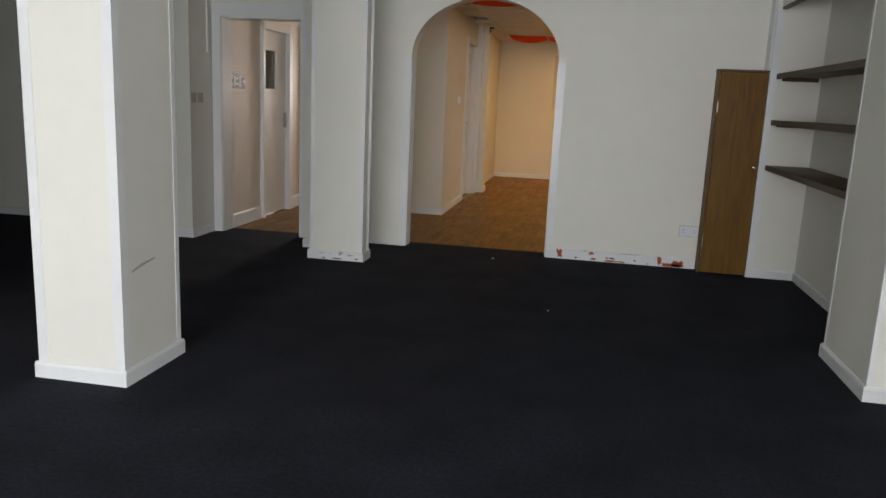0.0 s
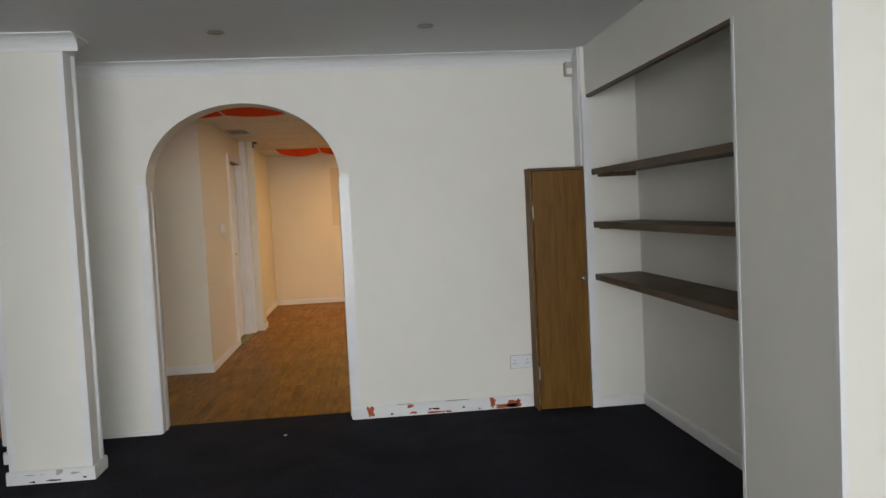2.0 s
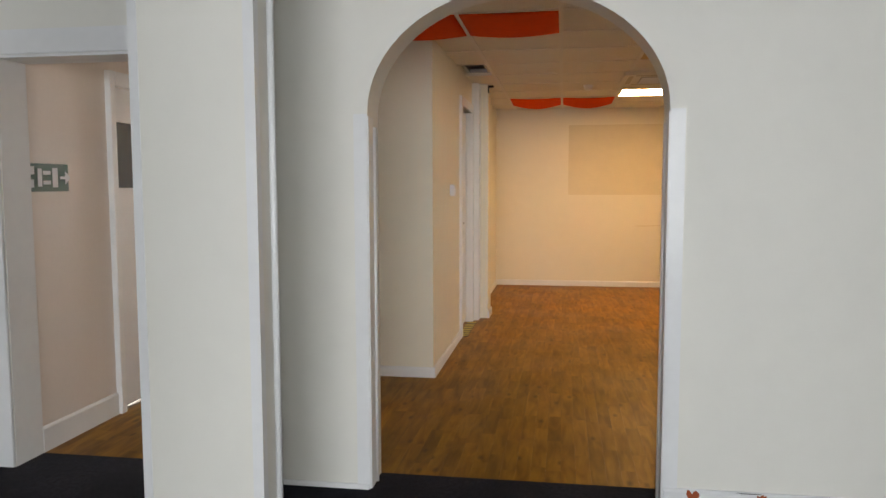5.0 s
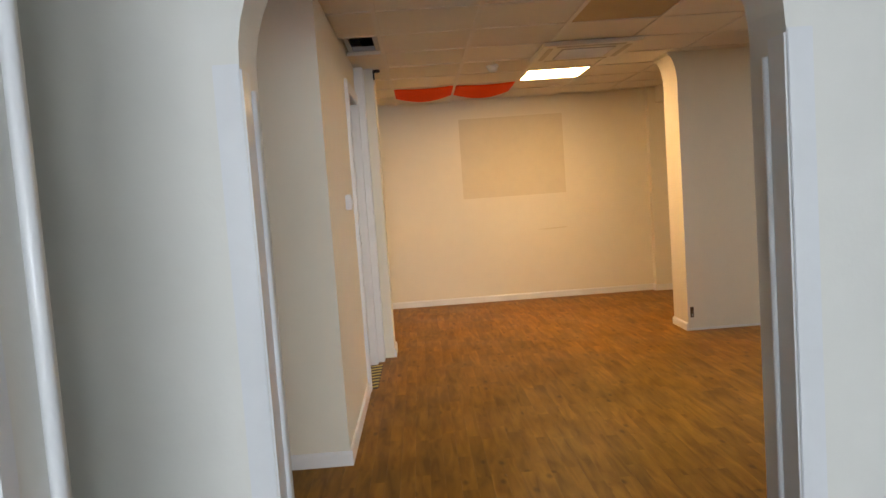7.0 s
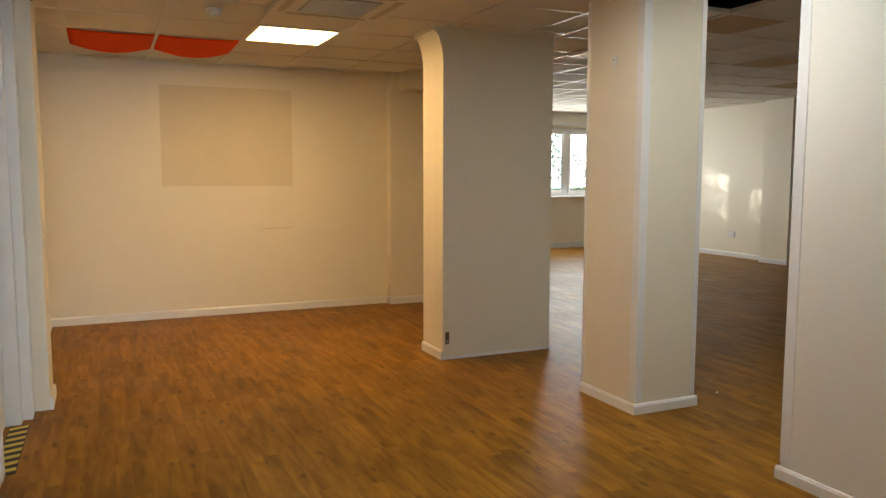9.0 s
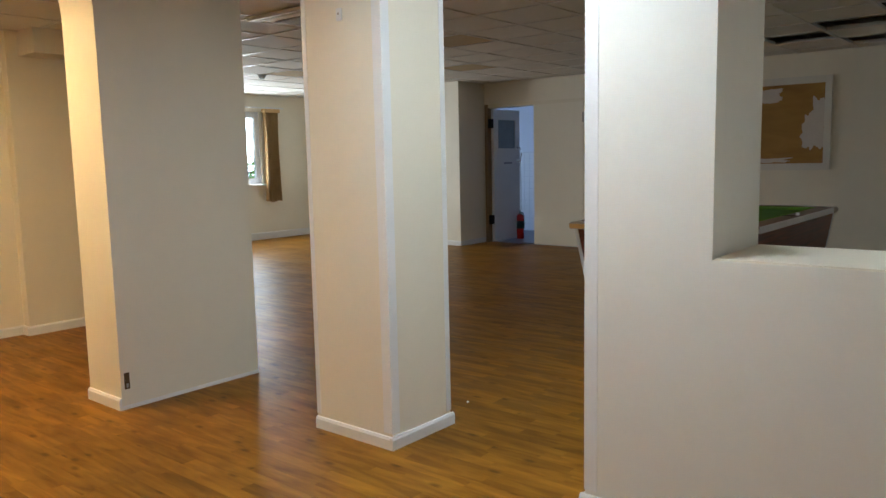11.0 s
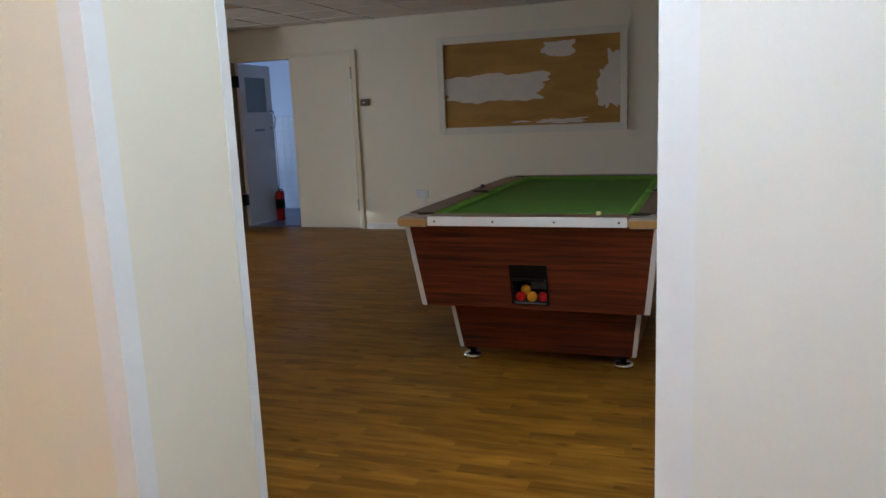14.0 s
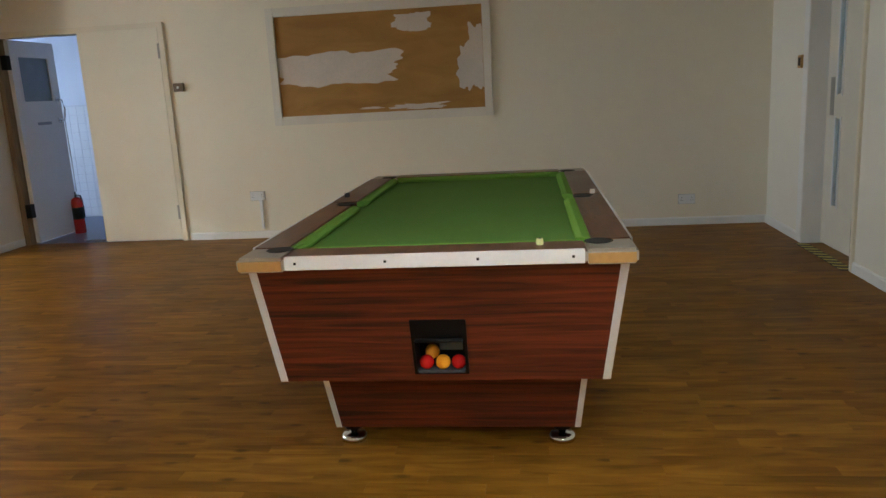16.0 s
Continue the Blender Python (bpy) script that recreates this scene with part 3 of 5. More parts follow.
chips(((-0.20, 0.060, 0.085, 0.050), (0.07, 0.055, 0.04, 0.062), (0.09, 0.075, 0.022, 0.018), (0.27, 0.15, 0.016, 0.012), (0.645, 0.045, 0.075, 0.05), (0.74, 0.15, 0.03, 0.018), (0.79, 0.10, 0.05, 0.03), (0.33, 0.06, 0.014, 0.01)), YA - e, M_RUST, SK, "bare orange-red chip in the paint")
chips(((0.21, 0.03, 0.016, 0.035), (0.25, 0.05, 0.012, 0.034), (0.44, 0.022, 0.018, 0.030), (-0.05, 0.02, 0.012, 0.02), (0.55, 0.02, 0.012, 0.012), (0.82, 0.012, 0.03, 0.05), (0.02, 0.10, 0.006, 0.083), (0.38, 0.2, 0.006, 0.083)), YA - e, M_BLACK, SK, "dark chip in the paint")
SKB = struct("baseboard_marks", boxes((-2.0, -1.98, 6.05 - e - 0.0016, 6.05 - e + 0.001, 0.05, 0.052)), M_SCUFF, "scuffs on the white skirting of the column", "skirting")
chips(((-2.05, 0.035, 0.014, 0.012), (-1.93, 0.09, 0.014, 0.014), (-1.77, 0.03, 0.012, 0.02)), 6.05 - e, M_BLACK, SKB, "dark chip in the paint")
chips(((-1.90, 0.035, 0.03, 0.055), (-1.82, 0.07, 0.016, 0.048), (-2.06, 0.07, 0.007, 0.05)), 6.05 - e, M_SCUFF, SKB, "grey scuff")


def cornice(x0, y0, x1, y1, out, z=CEIL1, s=0.085):
    sg = 1 if out[0] == "+" else -1
    prof = [(0, z - s), (sg * 0.006, z - s)] + [(sg * (s - (s - 0.006) * math.cos(a)), z - s + (s - 0.006) * math.sin(a)) for a in [i * math.pi / 12 for i in range(1, 7)]] + [(sg * s, z), (0, z)]
    bm = prism([(y0 + p, q) for p, q in prof], "x", x0, x1) if out[1] == "y" else prism([(x0 + p, q) for p, q in prof], "y", y0, y1)
    return struct("trim", bm, M_CEIL1, "white plaster coving under the ceiling", "cornice")


cornice(-2.10, YA, 1.30, YA, "-y")
cornice(-3.41, YA, -2.36, YA, "-y")
for x0, x1, y0, y1 in ((-2.375, -1.955, 3.215, 3.68), (-2.165, -1.73, 6.05, 6.225)):
    cornice(x0 - 0.085, y0, x1 + 0.085, y0, "-y"), cornice(x1, y0, x1, y1, "+x"), cornice(x0, y0, x0, y1, "-x")


def bead(parent, x, y, dx, dy, z1, w=0.045, t=0.0025):
    """A corner bead: two thin flanges over the corner at x, y; dx, dy point into the column."""
    xa, xb = sorted((x - dx * t, x + dx * w))
    ya, yb = sorted((y - dy * t, y + dy * w))
    xs, ys = sorted((x - dx * t, x)), sorted((y - dy * t, y))
    part("corner_bead", boxes((xa, xb, ys[0], ys[1], 0.072, z1), (xs[0], xs[1], y if dy > 0 else ya, yb if dy > 0 else y, 0.072, z1)), M_TRIM, parent, "white painted corner bead")


bead(COLA, -2.375, 3.215, 1, 1, 2.33), bead(COLA, -1.955, 3.215, -1, 1, 2.33), bead(COLA, -1.955, 3.68, -1, -1, 2.33, 0.03)
bead(COLB, -2.165, 6.05, 1, 1, 2.33, 0.03), bead(COLB, -1.73, 6.05, -1, 1, 2.33, 0.035)
bead(COLE, 1.48, 9.80, 1, 1, CEIL, 0.05), bead(COLE, 1.48, 10.305, 1, -1, CEIL, 0.025), bead(COLE, 1.90, 9.80, -1, 1, CEIL, 0.03)
bead(PART, PX0, PY1, 1, -1, CEIL, 0.05), bead(PART, PX1, PY1, -1, -1, CEIL, 0.05)
bead(PIL, 1.335, 4.04, 1, 1, CEIL1, 0.02), bead(PIL, 1.335, 4.695, 1, -1, 2.1, 0.02)
part("sill", soft(0.004, (PX0 + 0.002, PX1 - 0.002, HY0 + 0.002, HY1 - 0.002, HZ - 0.004, HZ + 0.006)), M_WALL, PART, "painted hatch sill")
part("conduit", tube([(-1.72, 6.17, 0.075), (-1.72, 6.17, 1.2), (-1.72, 6.17, 2.33)], 0.012), M_TRIM, COLB, "white painted conduit up the column", True)

# lining boards and stop mouldings up both sides of the arch
AL = thing("arch_lining", ((AX0 + AX1) / 2, YA, 0), "white painted lining boards up both sides of the arch", "trim", kind="structure")
for x, s in ((AX0, -1), (AX1, 1)):
    xa, xb = sorted((x, x + s * 0.06))
    part("front_board", soft(0.002, (xa, xb, YA - 0.006, YA - 0.0005, 0.0, SPRING)), M_TRIM, AL)
    xc, xd = sorted((x, x - s * 0.005))
    part("reveal_board", soft(0.001, (xc, xd, YA + 0.001, YA + 0.082, 0.0, SPRING - 0.01)), M_TRIM, AL)
    part("moulding", tube([(x - s * 0.002, YA + 0.095, 0.0), (x - s * 0.002, YA + 0.095, SPRING * 0.5), (x - s * 0.002, YA + 0.095, SPRING - 0.05)], 0.012, 10), M_TRIM, AL, smooth=True)


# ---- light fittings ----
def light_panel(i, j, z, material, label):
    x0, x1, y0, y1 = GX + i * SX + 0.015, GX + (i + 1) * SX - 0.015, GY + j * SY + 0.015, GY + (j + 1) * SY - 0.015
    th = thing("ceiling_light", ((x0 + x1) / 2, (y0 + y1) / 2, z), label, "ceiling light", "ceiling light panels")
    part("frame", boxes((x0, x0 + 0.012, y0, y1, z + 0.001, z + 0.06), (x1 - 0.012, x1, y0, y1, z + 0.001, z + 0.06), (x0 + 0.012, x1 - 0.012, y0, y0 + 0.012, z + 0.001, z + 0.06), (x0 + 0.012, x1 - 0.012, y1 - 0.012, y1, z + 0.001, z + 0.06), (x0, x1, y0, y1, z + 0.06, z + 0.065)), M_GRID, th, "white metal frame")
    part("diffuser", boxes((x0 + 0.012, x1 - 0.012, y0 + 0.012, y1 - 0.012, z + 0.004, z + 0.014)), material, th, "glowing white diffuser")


light_panel(0, -1, CEIL, M_PANEL, "lit square fluorescent panel in the suspended ceiling")
# added fill panels, never in view: they brighten the partition and the table
light_panel(1, -6, CEIL, M_FILL_COOL, "unseen panel added in the suspended ceiling to light the partition")
light_panel(4, -6, CEIL3, M_FILL_DIM, "unseen dim panel added in the sagging ceiling to light the table")


# red panels laid in the ceiling grid in place of tiles
def red_panel(i, j, sag):
    x0, x1, y0, y1 = GX + i * SX + 0.013, GX + (i + 1) * SX - 0.013, GY + j * SY + 0.013, GY + (j + 1) * SY - 0.013
    th = thing("red_ceiling_panel", ((x0 + x1) / 2, (y0 + y1) / 2, CEIL), "sagging red-orange panel laid in the ceiling grid", "ceiling panel", "red ceiling panels")
    bm = bmesh.new()
    n = 12
    g = {}
    for a in range(n + 1):
        for b in range(n + 1):
            u, v = a / n, b / n
            drop = sag * (math.sin(math.pi * u) * (0.25 + 0.75 * v) + 0.25 * v)
            for k in (0, 1):
                g[a, b, k] = bm.verts.new((x0 + u * (x1 - x0), y0 + v * (y1 - y0), CEIL - 0.003 - drop + k * 0.006))
    for a in range(n):
        for b in range(n):
            bm.faces.new((g[a, b, 0], g[a + 1, b, 0], g[a + 1, b + 1, 0], g[a, b + 1, 0]))
            bm.faces.new((g[a, b, 1], g[a, b + 1, 1], g[a + 1, b + 1, 1], g[a + 1, b, 1]))
    for a in range(n):
        for p, q in (((a, 0), (a + 1, 0)), ((a, n), (a + 1, n)), ((0, a), (0, a + 1)), ((n, a), (n, a + 1))):
            bm.faces.new((g[p[0], p[1], 0], g[q[0], q[1], 0], g[q[0], q[1], 1], g[p[0], p[1], 1]))
    part("sheet", bm, M_RED, th, smooth=True)


for i, j, s in ((-2, 0, 0.05), (-1, 0, 0.05), (-3, -7, 0.02), (-2, -7, 0.02)):
    red_panel(i, j, s)


# ceiling air conditioner
def cassette(i, j, z):
    cx, cy = GX + (i + 0.5) * SX, GY + (j + 0.5) * SY
    th = thing("air_conditioner", (cx, cy, z), "yellowed ceiling cassette air conditioner with slatted grille", "air conditioner", "ceiling cassettes")
    part("body", boxes((cx - 0.28, cx + 0.28, cy - 0.29, cy + 0.29, z + 0.002, z + 0.2)), M_GRID, th)
    part("fascia", soft(0.008, (cx - 0.36, cx + 0.36, cy - 0.36, cy + 0.36, z - 0.03, z - 0.002)), M_GRID, th, "yellowed plastic fascia")
    gr = part("grille", boxes((cx - 0.2, cx + 0.2, cy - 0.2, cy + 0.2, z - 0.034, z - 0.029)), M_STEEL, th, "grey intake grille")
    for k in range(9):
        y = cy - 0.18 + k * 0.045
        part("slat", boxes((cx - 0.19, cx + 0.19, y - 0.008, y + 0.008, z - 0.040, z - 0.033)), M_PLASTIC, gr)
    for s in (-1, 1):
        part("air_slot", boxes((cx - 0.25, cx + 0.25, cy + s * 0.29 - 0.02, cy + s * 0.29 + 0.02, z - 0.033, z - 0.028)), M_BEIGE, th, "dull beige air slot")
        part("air_slot", boxes((cx + s * 0.29 - 0.02, cx + s * 0.29 + 0.02, cy - 0.25, cy + 0.25, z - 0.033, z - 0.028)), M_BEIGE, th, "dull beige air slot")


cassette(0, -3, CEIL)
cassette(5, -1, CEIL3)

# duct box in the missing tile by the wall, black to imitate the hole's shade
th = thing("ceiling_vent", (-1.5, 10.25, CEIL), "duct end blackened as the dark hole of a missing ceiling tile", "vent")
part("duct", boxes((-1.60, -1.38, 9.99, 10.54, CEIL + 0.10, CEIL + 0.30)), M_BLACK, th)
part("flange", boxes((-1.60, -1.57, 9.99, 10.54, CEIL + 0.02, CEIL + 0.05), (-1.41, -1.38, 9.99, 10.54, CEIL + 0.02, CEIL + 0.05), (-1.57, -1.41, 10.50, 10.54, CEIL + 0.02, CEIL + 0.05)), M_STEEL, th)

# smoke detector
for x, y, z in ((-0.50, 11.4, CEIL), (5.3, 15.6, CEIL3)):
    th = thing("smoke_detector", (x, y, z), "small white smoke detector on the suspended ceiling", "smoke detector", "smoke detectors")
    part("base", lathe([(0.05, 0), (0.052, -0.012), (0.05, -0.016)], x, y, z, 20), M_PLASTIC, th, smooth=False)
    part("head", lathe([(0.042, -0.016), (0.04, -0.035), (0.03, -0.048), (0.012, -0.052)], x, y, z, 20), M_PLASTIC, th, smooth=True)
th = thing("bracket", (-1.45, 11.2, 2.28), "small black metal bracket at the pillar head", "bracket")
part("plate", soft(0.003, (-1.475, -1.465, 11.14, 11.20, 2.24, 2.315)), M_BLACK, th)
part("lip", soft(0.003, (-1.465, -1.42, 11.14, 11.20, 2.295, 2.312)), M_BLACK, th)

# recessed spots in the front room
for x, y in ((-0.92, 6.05), (0.23, 6.02), (-0.30, 3.2), (-2.9, 4.8)):
    th = thing("downlight", (x, y, CEIL1), "small unlit recessed downlight in the white ceiling", "downlight", "recessed downlights")
    part("rim", lathe([(0.042, 0.0), (0.048, -0.006), (0.040, -0.008), (0.034, -0.004)], x, y, CEIL1, 20), M_STEEL, th, smooth=True)
    part("bulb", lathe([(0.032, -0.004), (0.020, -0.0055), (0.004, -0.006)], x, y, CEIL1, 16), M_BEIGE, th, smooth=True)
th = thing("fire_sounder", (-2.83, 6.2, CEIL1), "round red fire alarm sounder on the ceiling", "alarm")
part("base", lathe([(0.05, 0), (0.05, -0.02)], -2.83, 6.2, CEIL1, 20), M_PLASTIC, th)
part("horn", lathe([(0.048, -0.02), (0.055, -0.06), (0.035, -0.075), (0.01, -0.078)], -2.83, 6.2, CEIL1, 20), M_REDPAINT, th, "red dome", True)

# ---- front room things ----
th = thing("wall_heater", (-2.87, YA, 2.22), "grey-beige bar heater on the wall over the doorway", "heater")
part("casing", soft(0.008, (-3.10, -2.65, YA - 0.07, YA, 2.19, 2.275)), M_BEIGE, th)
part("reflector", boxes((-3.05, -2.70, YA - 0.073, YA - 0.069, 2.205, 2.255)), M_STEEL, th, "dull metal reflector")
part("element", tube([(-3.05, YA - 0.078, 2.23), (-2.87, YA - 0.078, 2.23), (-2.70, YA - 0.078, 2.23)], 0.006, 8), M_BEIGE, th, smooth=True)
for k in (-3.10, -2.68):
    part("end_cap", soft(0.004, (k, k + 0.03, YA - 0.078, YA - 0.002, 2.185, 2.28)), M_STEEL, th)

th = thing("alarm_sensor", (1.27, YA, 2.28), "small cream motion sensor in the wall corner", "sensor")
part("housing", soft(0.006, (1.235, 1.29, YA - 0.05, YA, 2.25, 2.345)), M_BEIGE, th)
part("lens", soft(0.003, (1.243, 1.282, YA - 0.055, YA - 0.049, 2.26, 2.30)), M_PLASTIC, th)
th = thing("alarm_sensor", (-3.41, 6.62, 2.2), "small cream sensor on the wall nib", "sensor")
part("housing", soft(0.006, (-3.41, -3.37, 6.72, 6.79, 2.17, 2.26)), M_BEIGE, th)
part("lens", soft(0.003, (-3.371, -3.366, 6.735, 6.775, 2.18, 2.21)), M_PLASTIC, th)

th = thing("cable_trunking", (-3.41, 6.755, 1.9), "thin cream cable trunking below the sensor", "trunking")
part("cover", soft(0.003, (-3.41, -3.396, 6.745, 6.765, 1.62, 2.169)), M_WALL1, th)
part("clip", soft(0.002, (-3.41, -3.394, 6.742, 6.768, 1.85, 1.87)), M_WALL1, th)
for y in (6.50, 6.62):
    th = thing("light_switch", (-3.41, y, 1.22), "cream wall switch plate on the shaded nib", "switch", "nib switches")
    part("plate", soft(0.003, (-3.41, -3.40, y - 0.042, y + 0.042, 1.18, 1.265)), M_BEIGE, th)
    part("rocker", soft(0.002, (-3.401, -3.396, y - 0.012, y + 0.012, 1.205, 1.24)), M_BEIGE, th)
part("scuff", prism([(3.29, 0.495), (3.36, 0.510), (3.47, 0.525), (3.48, 0.532), (3.38, 0.525), (3.30, 0.508)], "x", -1.9552, -1.9540), M_SCUFF, COLA, "grey scuff mark")


def socket_proto():
    """A twin wall socket facing -y, at the origin on its wall."""
    th = thing("power_socket", (0, 0, 0), "white plastic twin power socket on the wall", "socket", "power sockets")
    part("plate", soft(0.004, (-0.073, 0.073, -0.012, -0.002, -0.043, 0.043)), M_PLASTIC, th)
    # slightly larger grey back plate paints the shadow round the socket
    part("back_edge", boxes((-0.0755, 0.0755, -0.004, 0, -0.0455, 0.0455)), M_SOCKET_SHADE, th, "grey rim coloured as the plate's shadow")
    for s in (-1, 1):
        part("switch", soft(0.002, (s * 0.022 - 0.006, s * 0.022 + 0.006, -0.016, -0.011, 0.012, 0.030)), M_PLASTIC, th)
        part("holes", boxes((s * 0.045 - 0.003, s * 0.045 + 0.003, -0.0125, -0.0115, 0.010, 0.018), (s * 0.045 - 0.012, s * 0.045 - 0.006, -0.0125, -0.0115, -0.012, -0.007), (s * 0.045 + 0.006, s * 0.045 + 0.012, -0.0125, -0.0115, -0.012, -0.007)), M_BLACK, th, "dark pin holes")
    return th


SOCK = socket_proto()
SOCK.matrix_basis = pose(0.855, YA, 0.315)
for m in (pose(XB, 11.93, 0.42, 0, 0, -90), pose(XB, 7.84, 0.24, 0, 0, -90), pose(8.16, 15.75, 0.36, 0, 0, -90), pose(XP, 9.2, 0.35, 0, 0, 90)):
    copy_thing(SOCK, m)
th = thing("cable_trunking", (XB, 11.90, 0.1), "short white cable trunking below the wall socket", "trunking")
part("cover", soft(0.004, (XB - 0.018, XB, 11.885, 11.915, 0.095, 0.376)), M_PLASTIC, th)
part("end_piece", soft(0.003, (XB - 0.02, XB, 11.88, 11.92, 0.36, 0.3765)), M_PLASTIC, th)

# cupboard with its oak door
th = thing("wall_cupboard", (1.12, 6.78, 0), "narrow oak-veneered cupboard built against the wall", "cupboard")
part("side_panel", boxes((0.935, 0.947, 6.705, YA, 0.0, 1.615)), M_OAK, th, "oak veneer side panel")
part("top", boxes((0.932, 1.304, 6.700, YA, 1.615, 1.632)), M_DKWOOD, th, "dark wooden top strip")
cd = part("door", soft(0.003, (0.950, 1.298, 6.690, 6.712, 0.012, 1.610)), M_OAK, th, "golden oak veneer door")
part("knob", lathe([(0.008, 0), (0.008, 0.012), (0.016, 0.018), (0.016, 0.026), (0.008, 0.032)], 0, 0, 0, 16), M_CHROME, cd, "round chrome knob", True)
kn = cd.children[0]
kn.matrix_basis = pose(1.268, 6.690, 0.885, 90)
part("hinge", boxes((0.944, 0.952, 6.688, 6.70, 1.30, 1.38)), M_STEEL, cd)
part("hinge", boxes((0.944, 0.952, 6.688, 6.70, 0.22, 0.30)), M_STEEL, cd)
th = thing("post", (1.32, 6.69, 0), "white painted timber post beside the cupboard", "post", kind="structure")
part("board", soft(0.003, (1.303, 1.362, 6.675, 6.699, 0, 2.10)), M_TRIM, th)
part("return_board", soft(0.003, (1.290, 1.3025, 6.70, YA, 1.632, CEIL1)), M_TRIM, th)

for z in (1.585, 1.235, 0.885):
    th = thing("wall_shelf", (1.5, 5.7, z), "dark brown wooden shelf spanning the alcove", "shelf", "alcove shelves")
    part("board", soft(0.002, (1.37, 1.68, 4.697, 6.698, z, z + 0.022)), M_DKWOOD, th)
    part("lipping", soft(0.002, (1.352, 1.3698, 4.697, 6.698, z - 0.016, z + 0.024)), M_DKWOOD, th, "thicker front lipping")
    for y0 in (4.6975, 6.680):
        part("batten", boxes((1.40, 1.66, y0, y0 + 0.017, z - 0.03, z - 0.001)), M_DKWOOD, th)

# doorway casing to the passage
th = thing("door_casing", (-2.94, YA, 0), "white painted casing round the doorway", "door frame", kind="structure")
part("jamb", soft(0.003, (DX0 - 0.085, DX0 - 0.001, YA - 0.018, YA - 0.001, 0, DZ + 0.11)), M_TRIM, th)
part("jamb", soft(0.003, (DX1 + 0.001, DX1 + 0.085, YA - 0.018, YA - 0.001, 0, DZ + 0.11)), M_TRIM, th)
part("head", soft(0.003, (DX0 - 0.001, DX1 + 0.001, YA - 0.018, YA - 0.001, DZ + 0.001, DZ + 0.11)), M_TRIM, th)
part("lining", boxes((DX0 - 0.0005, DX0 + 0.002, YA, YB, 0, DZ), (DX1 - 0.012, DX1 + 0.0005, YA, YB, 0, DZ), (DX0 + 0.012, DX1 - 0.012, YA, YB, DZ - 0.012, DZ)), M_TRIM, th)


# ---- passage ----
def passage_door(y0, y1, name, label):
    th = thing(name, (XP, (y0 + y1) / 2, 0), label, "door", kind="structure")
    part("door_frame", soft(0.003, (XP - 0.02, XP + 0.035, y0 - 0.045, y0 + 0.005, 0, 2.0)), M_TRIM, th)
    part("door_frame", soft(0.003, (XP - 0.02, XP + 0.035, y1 - 0.01, y1 + 0.075, 0, 2.0)), M_TRIM, th)
    part("door_head", soft(0.003, (XP - 0.02, XP + 0.034, y0 + 0.01, y1 - 0.01, 1.92, 2.0)), M_TRIM, th)
    g0, g1 = y0 + 0.035, y0 + 0.40
    lf = part("leaf", boxes((XP - 0.06, XP - 0.02, y0 + 0.01, g0, 0.012, 1.918), (XP - 0.06, XP - 0.02, g1, y1 - 0.01, 0.012, 1.918), (XP - 0.06, XP - 0.02, g0, g1, 0.012, 1.33), (XP - 0.06, XP - 0.02, g0, g1, 1.72, 1.918)), M_DOORWHITE, th, "white gloss door leaf")
    part("pane", boxes((XP - 0.045, XP - 0.038, g0, g1, 1.33, 1.72)), M_DKGLASS, lf, "dark wired vision panel")
    part("handle", soft(0.004, (XP - 0.02, XP + 0.01, y1 - 0.07, y1 - 0.045, 0.92, 1.08)), M_STEEL, lf, "grey metal pull plate")


passage_door(7.74, 8.40, "door_1", "closed white gloss door with a dark vision panel")
passage_door(8.95, 9.60, "door_2", "closed white door further down the passage")
th = thing("exit_sign", (XP, 7.22, 1.38), "green and white fire exit sign on the wall", "sign")
part("plate", boxes((XP, XP + 0.004, 7.04, 7.385, 1.315, 1.455)), M_GREEN, th)
for y0, y1, z0, z1 in ((7.06, 7.09, 1.40, 1.44), (7.10, 7.125, 1.40, 1.44), (7.06, 7.12, 1.335, 1.375), (7.15, 7.18, 1.34, 1.43), (7.19, 7.245, 1.35, 1.37), (7.19, 7.245, 1.40, 1.42)):
    part("letter_bar", boxes((XP + 0.004, XP + 0.0055, y0, y1, z0, z1)), M_PLASTIC, th, "white lettering")
part("symbol_panel", boxes((XP + 0.004, XP + 0.0055, 7.26, 7.30, 1.335, 1.435)), M_PLASTIC, th, "white symbol")
arrow = [(7.32, 1.378), (7.36, 1.378), (7.36, 1.35), (7.40, 1.385), (7.36, 1.42), (7.36, 1.392), (7.32, 1.392)]
part("arrow", prism(arrow, "x", XP + 0.004, XP + 0.0055), M_PLASTIC, th, "white arrow")
th.location.y -= 0.05

# ---- back room ----
th = thing("wall_patch", (-0.08, 13.797, 1.66), "rectangle of older darker cream paint on the wall", "paint patch", kind="structure")
part("paint", boxes((-0.67, 0.52, 13.7955, 13.7975, 1.21, 2.12)), M_PATCH, th)
part("scuff", prism([(0.15, 0.800), (0.30, 0.795), (0.52, 0.805), (0.50, 0.815), (0.28, 0.810)], "y", 13.7955, 13.7975), M_PATCH, th, "faint darker scuff")

th = thing("door_3", (BL, 10.6, 0), "closed white door in a painted frame", "door", kind="structure")
part("door_frame", soft(0.004, (BL - 0.1, BL + 0.022, 10.15, 10.23, 0, 2.11)), M_TRIM, th)
part("door_frame", soft(0.004, (BL - 0.1, BL + 0.022, 10.97, 11.05, 0, 2.11)), M_TRIM, th)
part("door_head", soft(0.004, (BL - 0.1, BL + 0.021, 10.23, 10.97, 2.03, 2.11)), M_TRIM, th)
lf = part("leaf", soft(0.003, (BL - 0.09, BL - 0.05, 10.235, 10.965, 0.012, 2.025)), M_DOORWHITE, th)
